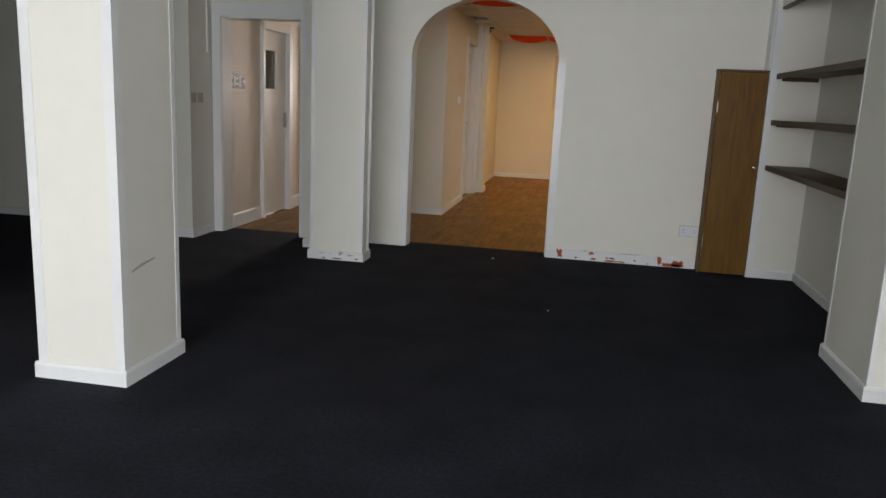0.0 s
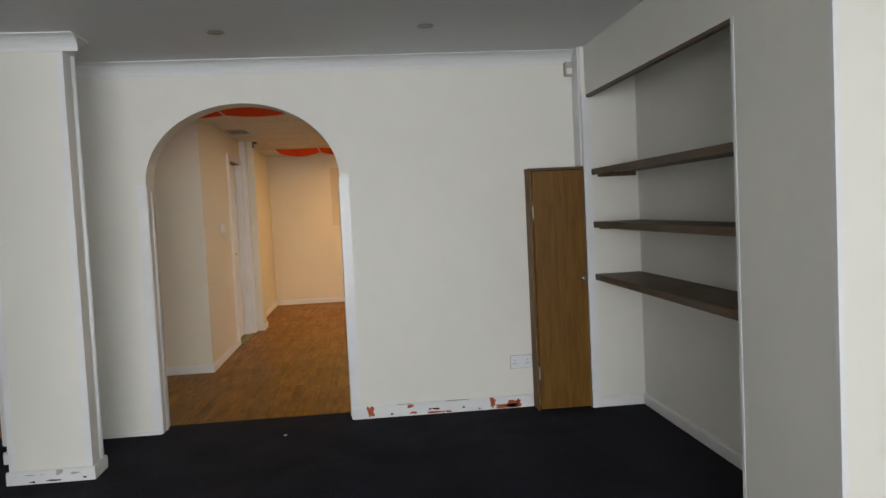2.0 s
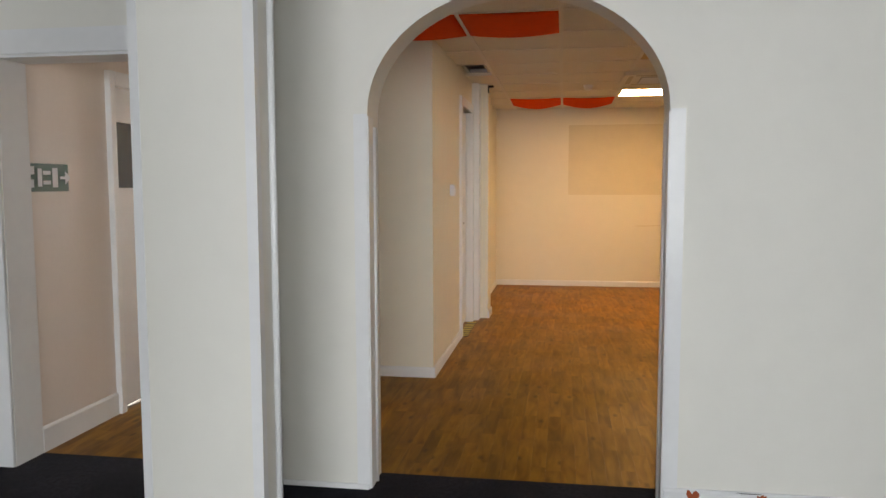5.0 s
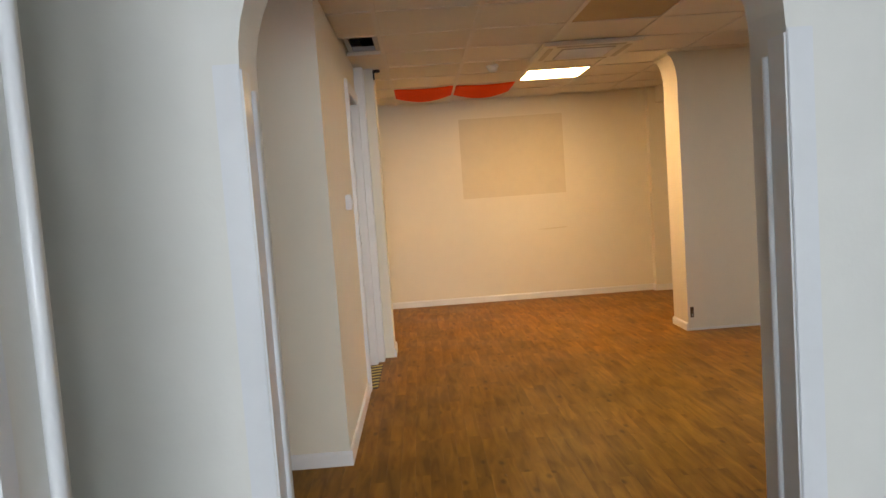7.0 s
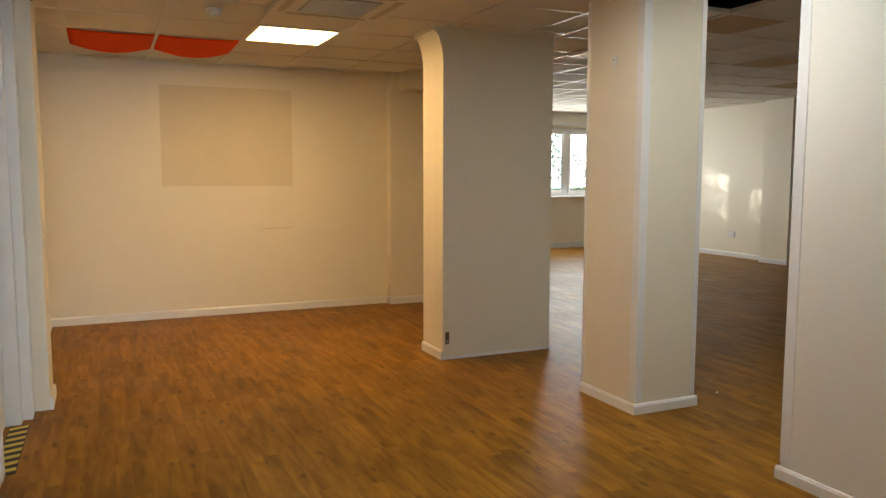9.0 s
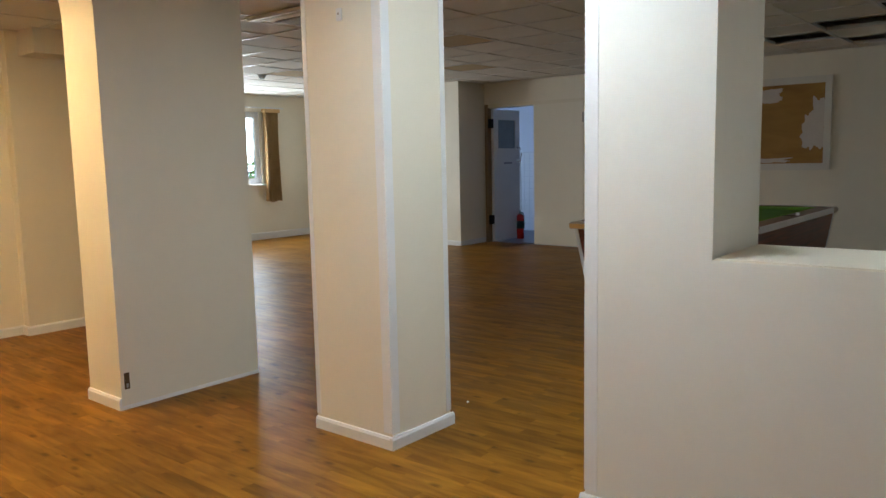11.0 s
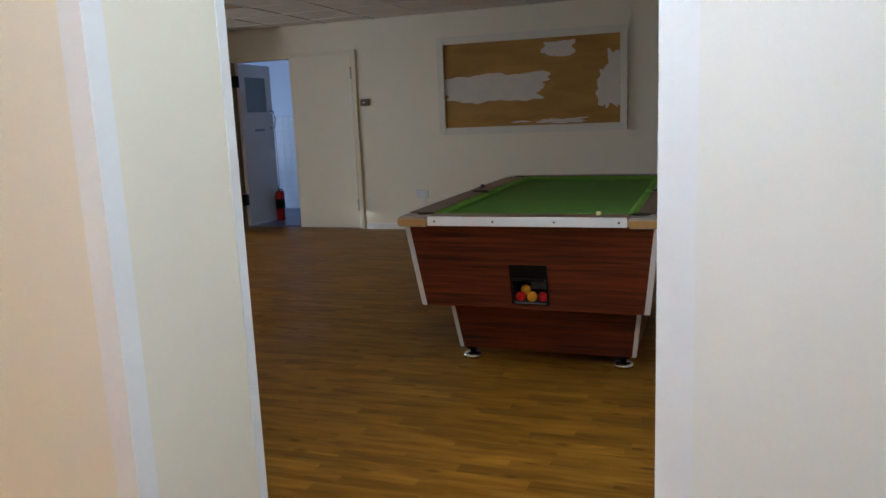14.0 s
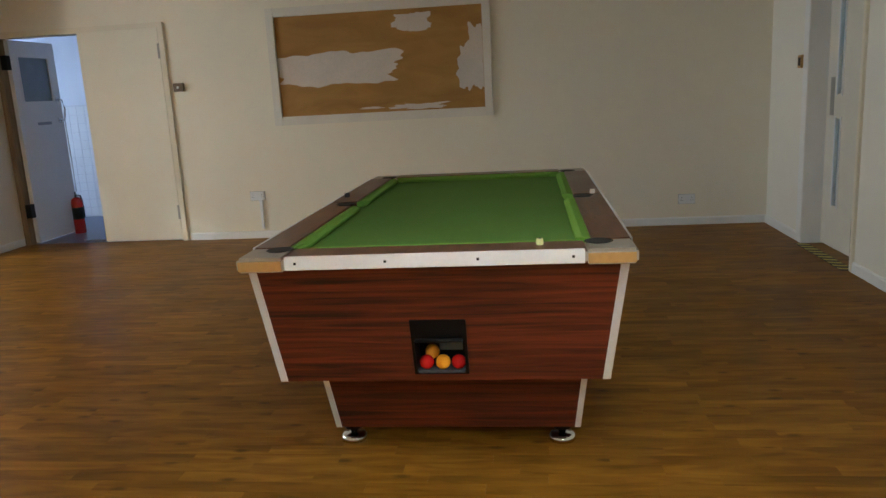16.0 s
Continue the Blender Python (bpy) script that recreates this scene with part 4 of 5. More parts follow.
part("panel_moulding", boxes((BL - 0.052, BL - 0.046, 10.30, 10.31, 0.2, 1.85), (BL - 0.052, BL - 0.046, 10.88, 10.89, 0.2, 1.85)), M_TRIM, lf)
part("handle", tube([(BL - 0.04, 10.30, 1.0), (BL + 0.0, 10.30, 1.0), (BL + 0.005, 10.40, 1.0)], 0.009, 10), M_STEEL, lf, smooth=True)
th = thing("door_boxing", (BL, 11.12, 0), "white painted boxing between door frame and pillar", "trim", kind="structure")
part("board", soft(0.004, (BL - 0.001, BL + 0.07, 11.051, 11.199, 0, CEIL)), M_TRIM, th)

th = thing("light_switch", (BL, 10.06, 1.30), "white surface-mounted light switch on the wall", "switch")
part("back_box", soft(0.004, (BL, BL + 0.035, 10.02, 10.105, 1.255, 1.345)), M_PLASTIC, th)
part("rocker", soft(0.002, (BL + 0.034, BL + 0.040, 10.05, 10.075, 1.28, 1.32)), M_PLASTIC, th)
th.location.y -= 0.42


def hazard_tape(name_place, x0, x1, y0, y1, along):
    """Yellow and black striped tape stuck on the floor."""
    th = thing("hazard_tape", name_place, "worn yellow and black hazard tape on the floor at the doorway", "floor tape", "hazard tapes")
    part("tape", boxes((x0, x1, y0, y1, 0.0, 0.0025)), M_BLACK, th)
    n = int(((y1 - y0) if along == "y" else (x1 - x0)) / 0.085)
    for k in range(n):
        if along == "y":
            a = y0 + (k + 0.15) * (y1 - y0) / n
            q = [(x0 + 0.003, a), (x1 - 0.003, a + 0.03), (x1 - 0.003, a + 0.07), (x0 + 0.003, a + 0.04)]
        else:
            a = x0 + (k + 0.15) * (x1 - x0) / n
            q = [(a, y0 + 0.003), (a + 0.04, y0 + 0.003), (a + 0.07, y1 - 0.003), (a + 0.03, y1 - 0.003)]
        part("stripe", prism(q, "z", 0.0025, 0.0036), M_YELLOW, th, "yellow stripe")


hazard_tape((BL, 10.6, 0), BL - 0.03, BL + 0.06, 10.24, 10.96, "y")
hazard_tape((7.2, YR, 0), RX0 + 0.02, RX1 - 0.02, YR - 0.03, YR + 0.06, "x")

# small marks and fittings
th = thing("wall_hole", (1.05, 11.355, 0.15), "small brown hole where a fitting was torn off the pier", "damage", kind="structure")
part("hole", boxes((1.035, 1.065, 11.3535, 11.357, 0.11, 0.20)), M_DKWOOD, th)
part("stub", boxes((1.045, 1.055, 11.348, 11.354, 0.12, 0.14)), M_STEEL, th)
th = thing("wall_hook", (1.48, 10.05, 1.96), "tiny white plastic clip on the column", "clip")
part("clip", soft(0.003, (1.470, 1.48, 10.03, 10.065, 1.93, 1.985)), M_PLASTIC, th)
part("pin", soft(0.001, (1.468, 1.473, 10.043, 10.052, 1.955, 1.965)), M_STEEL, th)

# ---- pool table ----
TX0, TX1, TY0, TY1, TZ = 3.757, 6.003, 8.946, 10.193, 0.85
TC = (TX0 + TX1) / 2
table = thing("pool_table", (TC, (TY0 + TY1) / 2, 0), "rosewood-laminate pub pool table with green baize", "pool table")
C0, C1 = (3.92, 5.84, 9.015, 10.145, 0.368), (3.80, 5.96, 8.965, 10.175, 0.805)


def end_x(z):
    """The cabinet's sloping end at a height."""
    return C0[0] + (C1[0] - C0[0]) * (z - C0[4]) / (C1[4] - C0[4])


def cabinet_mesh(h0, h1, z0, z1, deep):
    """The tapered cabinet with a pocket for the ball return let into its end."""
    bm = frustum(C0, C1)
    bm.faces.ensure_lookup_table()
    bm.verts.ensure_lookup_table()
    end = min(bm.faces, key=lambda f: f.calc_center_median().x)
    outer = sorted(end.verts, key=lambda v: (v.co.z, v.co.y))
    lo0, lo1, hi0, hi1 = outer[0], outer[1], outer[2], outer[3]
    bm.faces.remove(end)
    rim = [bm.verts.new((end_x(z), y, z)) for y, z in ((h0, z0), (h1, z0), (h1, z1), (h0, z1))]
    inn = [bm.verts.new((deep, y, z)) for y, z in ((h0, z0), (h1, z0), (h1, z1), (h0, z1))]
    for q in ((lo0, lo1, rim[1], rim[0]), (lo1, hi1, rim[2], rim[1]), (hi1, hi0, rim[3], rim[2]), (hi0, lo0, rim[0], rim[3])):
        bm.faces.new(q)
    for k in range(4):
        bm.faces.new((rim[k], rim[(k + 1) % 4], inn[(k + 1) % 4], inn[k])).material_index = 1
    bm.faces.new(inn).material_index = 1
    return bm


cab = part("cabinet", cabinet_mesh(9.49, 9.66, 0.405, 0.595, 3.99), [M_ROSE, M_BLACK], table, "dark rosewood laminate cabinet")
P0, P1 = (4.195, 5.565, 9.10, 10.04, 0.065), (4.13, 5.63, 9.065, 10.075, 0.368)
pl = part("plinth", frustum(P0, P1), M_ROSE, table, "dark rosewood laminate base")
# black slab: the shade between cabinet and plinth put in as colour
part("shadow_gap", boxes((4.08, 5.68, 9.05, 10.09, 0.362, 0.374)), M_BLACK, table)


def edge_strip(lo, hi, ix, iy, w, parent):
    """An angled metal strip up one corner of a tapered box."""
    sx, sy = (1, -1)[ix], (1, -1)[iy]
    bm = bmesh.new()
    rows = []
    for r in (lo, hi):
        x, y = r[ix] - sx * 0.003, r[2 + iy] - sy * 0.003
        rows.append([bm.verts.new(p) for p in ((x, y, r[4]), (x + sx * w, y, r[4]), (x + sx * w, y + sy * 0.006, r[4]), (x + sx * 0.006, y + sy * 0.006, r[4]), (x + sx * 0.006, y + sy * w, r[4]), (x, y + sy * w, r[4]))])
    a, b = rows
    for k in range(6):
        bm.faces.new((a[k], a[(k + 1) % 6], b[(k + 1) % 6], b[k]))
    bm.faces.new(a[::-1]), bm.faces.new(b)
    part("edge_strip", bm, M_ALU, parent, "silver metal corner strip")


for ix in (0, 1):
    for iy in (0, 1):
        edge_strip(C0, C1, ix, iy, 0.026, cab)
        edge_strip(P0, P1, ix, iy, 0.022, pl)
        fx, fy = (4.235, 5.525)[ix], (9.165, 9.985)[iy]
        ft = part("foot", lathe([(0.050, 0.0), (0.052, 0.008), (0.050, 0.018), (0.040, 0.026), (0.018, 0.030), (0.018, 0.066)], fx, fy, 0.0, 28), M_CHROME, table, "round chrome levelling foot", True)
        part("collar", lathe([(0.036, 0.050), (0.036, 0.064)], fx, fy, 0.0, 20), M_BLACK, ft)

# rails, metal trims and corner caps
B0, B1 = TY0 + 0.125, TY1 - 0.125
L0, L1 = TX0 + 0.125, TX1 - 0.125
part("bed", boxes((TX0 + 0.05, TX1 - 0.05, TY0 + 0.05, TY1 - 0.05, 0.800, 0.822)), M_BAIZE, table, "green baize playing bed")
for y0, y1 in ((TY0, B0), (B1, TY1)):
    for x0, x1 in ((TX0 + 0.15, TC - 0.06), (TC + 0.06, TX1 - 0.15)):
        part("rail", soft(0.004, (x0, x1, y0, y1, 0.803, TZ)), M_RAIL, table, "brown wood-effect side rail")
    part("rail", soft(0.002, (TC - 0.06, TC + 0.06, y0 if y0 == TY0 else y0 + 0.07, y1 if y1 == TY1 else y1 - 0.07, 0.803, TZ - 0.002)), M_RAIL, table)
for x0, x1 in ((TX0 + 0.004, L0), (L1, TX1 - 0.004)):
    part("rail", soft(0.004, (x0, x1, TY0 + 0.15, TY1 - 0.15, 0.803, TZ)), M_RAIL, table, "brown wood-effect end rail")


def cushion(base, s, axis, a, b):
    """A baize cushion from a to b whose ends slant back from its nose; base: its rail's edge, s: the side of the bed."""
    prof = [(base, 0.823, 0.0), (base, TZ - 0.003, 0.0), (base + s * 0.026, TZ - 0.001, 0.030), (base + s * 0.046, TZ - 0.007, 0.052), (base + s * 0.048, TZ - 0.013, 0.054), (base + s * 0.038, 0.823, 0.044)]
    bm = bmesh.new()
    ends = []
    for v, sg in ((a, 1), (b, -1)):
        ends.append([bm.verts.new((p, v + sg * cut, z) if axis == "y" else (v + sg * cut, p, z)) for p, z, cut in prof])
    lo, hi = ends
    n = len(prof)
    bm.faces.new(lo), bm.faces.new(hi[::-1])
    for k in range(n):
        bm.faces.new((lo[k], lo[(k + 1) % n], hi[(k + 1) % n], hi[k]))
    part("cushion", bm, M_CUSHION, table, "lighter green baize cushion")


for s, yb in ((1, B0), (-1, B1)):
    cushion(yb, s, "x", L0 + 0.03, TC - 0.045)
    cushion(yb, s, "x", TC + 0.045, L1 - 0.03)
for s, xb in ((1, L0), (-1, L1)):
    cushion(xb, s, "y", B0 + 0.03, B1 - 0.03)
for px_, py_ in ((TX0 + 0.115, TY0 + 0.105), (TX0 + 0.115, TY1 - 0.105), (TX1 - 0.115, TY0 + 0.105), (TX1 - 0.115, TY1 - 0.105), (TC, TY0 + 0.085), (TC, TY1 - 0.085)):
    pk = part("pocket", lathe([(0.044, 0.0), (0.046, 0.001), (0.043, 0.002), (0.038, 0.001), (0.037, -0.02)], px_, py_, TZ - 0.001, 24), M_BLACK, table, "black plastic pocket liner", True)
    # no hole is cut: a dark disc on top imitates its shade
    part("drop", lathe([(0.0375, 0.0), (0.0375, 0.0008)], px_, py_, TZ - 0.0005, 20), M_HOLE_SHADE, pk, "dark disc in place of the shaded pocket hole")
for x0, x1, cap in ((TX0 - 0.006, TX0 + 0.004, TX0), (TX1 - 0.004, TX1 + 0.006, TX1)):
    st = part("end_trim", soft(0.002, (x0, x1, TY0 + 0.155, TY1 - 0.155, 0.806, TZ + 0.001)), M_ALU, table, "silver metal trim along the end rail")
    for k in range(4):
        y = TY0 + 0.19 + k * (TY1 - TY0 - 0.38) / 3
        part("screw", boxes((x0 - 0.0015, x0 + 0.001, y - 0.004, y + 0.004, 0.824, 0.832)), M_BLACK, st)
for xs, ys in ((0, 0), (0, 1), (1, 0), (1, 1)):
    x0, x1 = (TX0 - 0.008, TX0 + 0.15) if xs == 0 else (TX1 - 0.15, TX1 + 0.008)
    y0, y1 = (TY0 - 0.004, TY0 + 0.154) if ys == 0 else (TY1 - 0.154, TY1 + 0.004)
    cp = part("corner_cap", soft(0.010, (x0, x1, y0, y1, 0.800, TZ - 0.0015)), M_CAP, table, "scratched chrome corner cap")
    xf = x0 if xs == 0 else x1
    part("cap_insert", soft(0.0015, (xf - 0.003, xf + 0.002, y0 + 0.008, y1 - 0.008, 0.806, 0.838)), M_BRASS, cp, "tarnished gold insert")
for y0, y1 in ((TY0 - 0.005, TY0 + 0.002), (TY1 - 0.002, TY1 + 0.005)):
    part("side_trim", soft(0.002, (TX0 + 0.155, TX1 - 0.155, y0, y1, 0.806, TZ + 0.001)), M_ALU, table, "silver metal trim along the side rail")

# ball return in the cabinet's end
bz = []
for z0, z1, y0, y1 in ((0.395, 0.407, 9.482, 9.668), (0.593, 0.605, 9.482, 9.668), (0.407, 0.593, 9.482, 9.492), (0.407, 0.593, 9.658, 9.668), (0.530, 0.593, 9.492, 9.658)):
    bz.append((y0, y1, z0, z1))
bm = bmesh.new()
for y0, y1, z0, z1 in bz:
    v = [bm.verts.new((end_x(z) + dx, y, z)) for dx in (-0.006, 0.012) for z in (z0, z1) for y in (y0, y1)]
    for f in ((0, 1, 3, 2), (4, 6, 7, 5), (0, 4, 5, 1), (2, 3, 7, 6), (0, 2, 6, 4), (1, 5, 7, 3)):
        bm.faces.new([v[k] for k in f])
ret = part("ball_return", bm, M_BLACK, table, "black plastic ball return")
hx = end_x(0.535)
part("hood_lip", tube([(hx - 0.014, 9.496, 0.531), (hx - 0.018, 9.575, 0.531), (hx - 0.014, 9.654, 0.531)], 0.007, 10), M_BLACK, ret, "rounded lip over the balls", True)
part("tray", soft(0.002, (end_x(0.4) - 0.012, end_x(0.4) + 0.05, 9.495, 9.655, 0.400, 0.4075)), M_CHALK, ret, "shallow ball tray")
part("window", boxes((3.955, 3.960, 9.505, 9.585, 0.465, 0.53)), M_DKGLASS2, ret, "small clear window")
for bx, y, z, m, lab in ((3.925, 9.628, 0.433, M_BALLRED, "red"), (3.925, 9.572, 0.433, M_BALLYEL, "yellow"), (3.925, 9.518, 0.433, M_BALLRED, "red"), (3.960, 9.612, 0.458, M_BALLYEL, "yellow")):
    bm = bmesh.new()
    bmesh.ops.create_uvsphere(bm, u_segments=24, v_segments=14, radius=0.0255)
    bmesh.ops.translate(bm, verts=bm.verts, vec=(bx, y, z))
    tagged(finish("pool_ball", bm, m, True), "glossy %s pool ball resting in the ball return" % lab, "pool ball", "pool balls")

for x, y, m, lab in ((5.10, 10.155, M_CHALK, "worn cube of dark cue chalk on the side rail"), (4.93, 8.985, M_PLASTIC, "small white chalk cube on the side rail"), (3.835, 9.235, M_CHALKY, "yellow-wrapped cube of cue chalk on the end rail")):
    ck = thing("cue_chalk", (x, y, TZ), lab, "chalk", "chalk cubes")
    part("cube", soft(0.002, (x - 0.011, x + 0.011, y - 0.011, y + 0.011, TZ, TZ + 0.02)), m, ck)
    part("hollow", lathe([(0.007, 0.0), (0.007, 0.0008)], x, y, TZ + 0.02, 12), M_CHALK, ck, "dark hollow")

# ---- large room: boarded panel, double door ----
th = thing("boarded_panel", (XB, 10.63, 1.1), "boarded-up opening of bare plywood with patches of plaster", "boarded panel", kind="structure")
Y0, Y1, Z0, Z1 = 9.66, 11.60, 1.17, 2.085
part("board", boxes((XB - 0.006, XB - 0.0005, Y0, Y1, Z0, Z1)), M_PLY, th, "bare orange-brown plywood")
part("frame", soft(0.004, (XB - 0.028, XB - 0.0005, Y0 - 0.075, Y0 - 0.0005, Z0 - 0.08, Z1 + 0.08)), M_TRIM2, th)
part("frame", soft(0.004, (XB - 0.028, XB - 0.0005, Y1 + 0.0005, Y1 + 0.075, Z0 - 0.08, Z1 + 0.08)), M_TRIM2, th)
part("frame", soft(0.004, (XB - 0.028, XB - 0.0005, Y0, Y1, Z1 + 0.0005, Z1 + 0.08)), M_TRIM2, th)
part("frame", soft(0.004, (XB - 0.028, XB - 0.0005, Y0, Y1, Z0 - 0.08, Z0 - 0.0005)), M_TRIM2, th)


def smear(y0, y1, z0, z1, seed, rough=0.18, d=0.0):
    """A trowelled patch of plaster with an uneven edge."""
    r = random.Random(seed)
    n = 84
    waves = [(r.uniform(0.3, 1.0) / (1 + 0.25 * k), k, r.uniform(0, 6.28)) for k in (3, 5, 7, 11, 17, 23)]
    total = sum(w for w, _, _ in waves)
    ring = []
    for k in range(n):
        a = 2 * math.pi * k / n
        c, s = math.cos(a), math.sin(a)
        sq = 1 / max(abs(c), abs(s)) ** 0.72
        q = 1 - rough * (0.5 + 0.5 * sum(w * math.sin(m * a + p) for w, m, p in waves) / total * 1.6) - 0.025 * r.random()
        ring.append((min(max((y0 + y1) / 2 + (y1 - y0) / 2 * c * sq * q, Y0 + 0.003), Y1 - 0.003), min(max((z0 + z1) / 2 + (z1 - z0) / 2 * s * sq * q, Z0 + 0.003), Z1 - 0.003)))
    part("plaster_patch", prism(ring, "x", XB - 0.0085 - d, XB - 0.006), M_PLASTER, th, "pale trowelled plaster")


smear(10.34, 11.70, 1.42, 1.77, 3, 0.28)
smear(10.10, 10.50, 1.87, 2.06, 5, 0.3)
smear(9.62, 9.92, 1.30, 1.78, 8, 0.3)
smear(10.95, 11.66, 1.44, 1.70, 9, 0.3, 0.001)
smear(9.62, 9.80, 1.55, 1.95, 10, 0.35, 0.001)
smear(9.95, 10.60, 1.175, 1.240, 14, 0.5)
smear(10.60, 10.85, 1.20, 1.225, 15, 0.5)

th = thing("door_4", (XB, 13.58, 0), "cream double door with one leaf closed and one open", "door", kind="structure")
part("door_frame", soft(0.004, (XB - 0.022, XB + 0.14, 12.69, 12.745, 0, 2.115)), M_WALLTRIM, th)
part("door_frame", soft(0.004, (XB - 0.022, XB + 0.14, 14.395, 14.455, 0, 2.115)), M_FRAMEWOOD, th, "varnished wooden door post")
part("door_head", soft(0.004, (XB - 0.012, XB + 0.14, 12.745, 14.395, 2.065, 2.115)), M_WALLTRIM, th)
cl = part("closed_leaf", soft(0.003, (XB - 0.012, XB + 0.032, 12.752, 13.57, 0.012, 2.062)), M_WALL, th, "closed cream painted leaf")
part("hinge", boxes((XB - 0.020, XB - 0.010, 12.735, 12.765, 0.22, 0.36)), M_STEEL, cl)
part("hinge", boxes((XB - 0.020, XB - 0.010, 12.735, 12.765, 1.78, 1.92)), M_STEEL, cl)
yl = 14.385
ol = part("open_leaf", boxes((8.66, 8.76, yl - 0.044, yl, 0.012, 2.05), (9.26, 9.38, yl - 0.044, yl, 0.012, 2.05), (8.76, 9.26, yl - 0.044, yl, 0.012, 1.44), (8.76, 9.26, yl - 0.044, yl, 1.90, 2.05)), M_DOORWHITE, th, "open white leaf with a vision panel")
# opaque pane, the light showing through it is put into its pale blue
part("pane", boxes((8.76, 9.26, yl - 0.026, yl - 0.020, 1.44, 1.90)), M_LIT_PANE, ol, "vision panel coloured pale for the light behind it")
part("pane_bead", boxes((8.755, 8.775, yl - 0.050, yl - 0.043, 1.43, 1.91), (9.245, 9.265, yl - 0.050, yl - 0.043, 1.43, 1.91), (8.775, 9.245, yl - 0.050, yl - 0.043, 1.43, 1.45), (8.775, 9.245, yl - 0.050, yl - 0.043, 1.89, 1.91)), M_DOORWHITE, ol)
part("pull_handle", tube([(9.31, yl - 0.044, 1.46), (9.31, yl - 0.10, 1.46), (9.33, yl - 0.11, 1.36), (9.31, yl - 0.10, 1.24), (9.31, yl - 0.044, 1.24)], 0.010, 12), M_CHROME, ol, "chrome pull handle", True)
for z in (1.46, 1.24):
    part("rose", lathe([(0.03, 0.0), (0.03, 0.008), (0.012, 0.012)], 0, 0, 0, 18), M_CHROME, ol, "chrome rose")
    ol.children[-1].matrix_basis = pose(9.31, yl - 0.044, z, 90)
part("notice", boxes((8.93, 9.16, yl - 0.0455, yl - 0.0435, 1.205, 1.235)), M_NOTICE, ol, "grey line of lettering")
for z in (0.28, 1.76):
    part("hinge", soft(0.003, (8.588, 8.655, yl - 0.05, yl + 0.035, z, z + 0.14)), M_BLACK, ol, "black spring hinge")
part("kick_pole", tube([(9.36, yl - 0.07, 1.24), (9.37, yl - 0.07, 0.8), (9.37, yl - 0.07, 0.45)], 0.006, 8), M_STEEL, ol, "thin metal rod", True)

th = thing("switch_box", (XB, 12.60, 1.5), "small brown switch box beside the door frame", "switch")
part("box", soft(0.004, (XB - 0.03, XB, 12.55, 12.65, 1.46, 1.54)), M_BROWNBOX, th)
part("toggle", soft(0.002, (XB - 0.042, XB - 0.03, 12.59, 12.61, 1.49, 1.51)), M_PLASTIC, th)


def extinguisher(x, y, label):
    th = thing("fire_extinguisher", (x, y, 0), label, "fire extinguisher", "fire extinguishers")
    part("cylinder", lathe([(0.055, 0.0), (0.058, 0.01), (0.058, 0.34), (0.050, 0.375), (0.030, 0.395), (0.018, 0.40)], x, y, 0.0, 28), M_REDPAINT, th, "red steel cylinder", True)
    part("label_band", lathe([(0.0588, 0.16), (0.0588, 0.29)], x, y, 0.0, 28), M_BLACK, th, "dark printed band", True)
    part("valve", lathe([(0.016, 0.40), (0.016, 0.43), (0.010, 0.44)], x, y, 0.0, 14), M_STEEL, th, smooth=True)
    part("lever", tube([(x - 0.01, y, 0.435), (x - 0.05, y - 0.03, 0.455), (x - 0.085, y - 0.05, 0.465)], 0.008, 8), M_BLACK, th, "black lever", True)
    part("lever", tube([(x - 0.01, y, 0.425), (x - 0.05, y - 0.03, 0.425), (x - 0.08, y - 0.045, 0.410)], 0.007, 8), M_BLACK, th, "black handle", True)
    part("hose", tube([(x + 0.012, y, 0.42), (x + 0.05, y - 0.02, 0.41), (x + 0.068, y - 0.025, 0.35), (x + 0.066, y - 0.03, 0.24), (x + 0.064, y - 0.03, 0.16)], 0.009, 10), M_BLACK, th, "black rubber hose", True)


extinguisher(9.25, 14.255, "red fire extinguisher standing on the blue lobby floor")
extinguisher(6.775, 7.065, "dark red fire extinguisher standing beside the door")
th = thing("floor_debris", (8.75, 13.72, 0), "strip of dark debris on the lobby floor", "debris")
part("strip", soft(0.002, (8.70, 8.78, 13.62, 13.86, 0.0, 0.006)), M_DKWOOD, th)
part("chip", soft(0.001, (8.80, 8.82, 13.92, 13.95, -0.002, 0.004)), M_PLASTER, th)

# far door with two narrow windows
th = thing("door_5", (7.2, YR, 0), "closed dull white door with narrow glazed slits", "door", kind="structure")
yd = 7.0
part("door_frame", soft(0.004, (RX1 - 0.01, RX1 + 0.10, YA, YR + 0.02, 0, 2.13)), M_TRIM, th)
part("door_frame", soft(0.004, (RX0 - 0.03, RX0 + 0.01, YA, YR + 0.02, 0, 2.13)), M_WALLTRIM, th)
part("door_head", soft(0.004, (RX0 + 0.01, RX1 - 0.01, YA, YR + 0.018, 2.05, 2.13)), M_TRIM, th)
a0, a1, s0, s1 = RX0 + 0.012, RX1 - 0.012, 7.37, 7.46
lf = part("leaf", boxes((a0, s0, yd - 0.045, yd, 0.012, 2.045), (s1, a1, yd - 0.045, yd, 0.012, 2.045), (s0, s1, yd - 0.045, yd, 0.012, 0.33), (s0, s1, yd - 0.045, yd, 0.98, 1.16), (s0, s1, yd - 0.045, yd, 1.85, 2.045)), M_TRIM2, th, "dull white painted leaf")
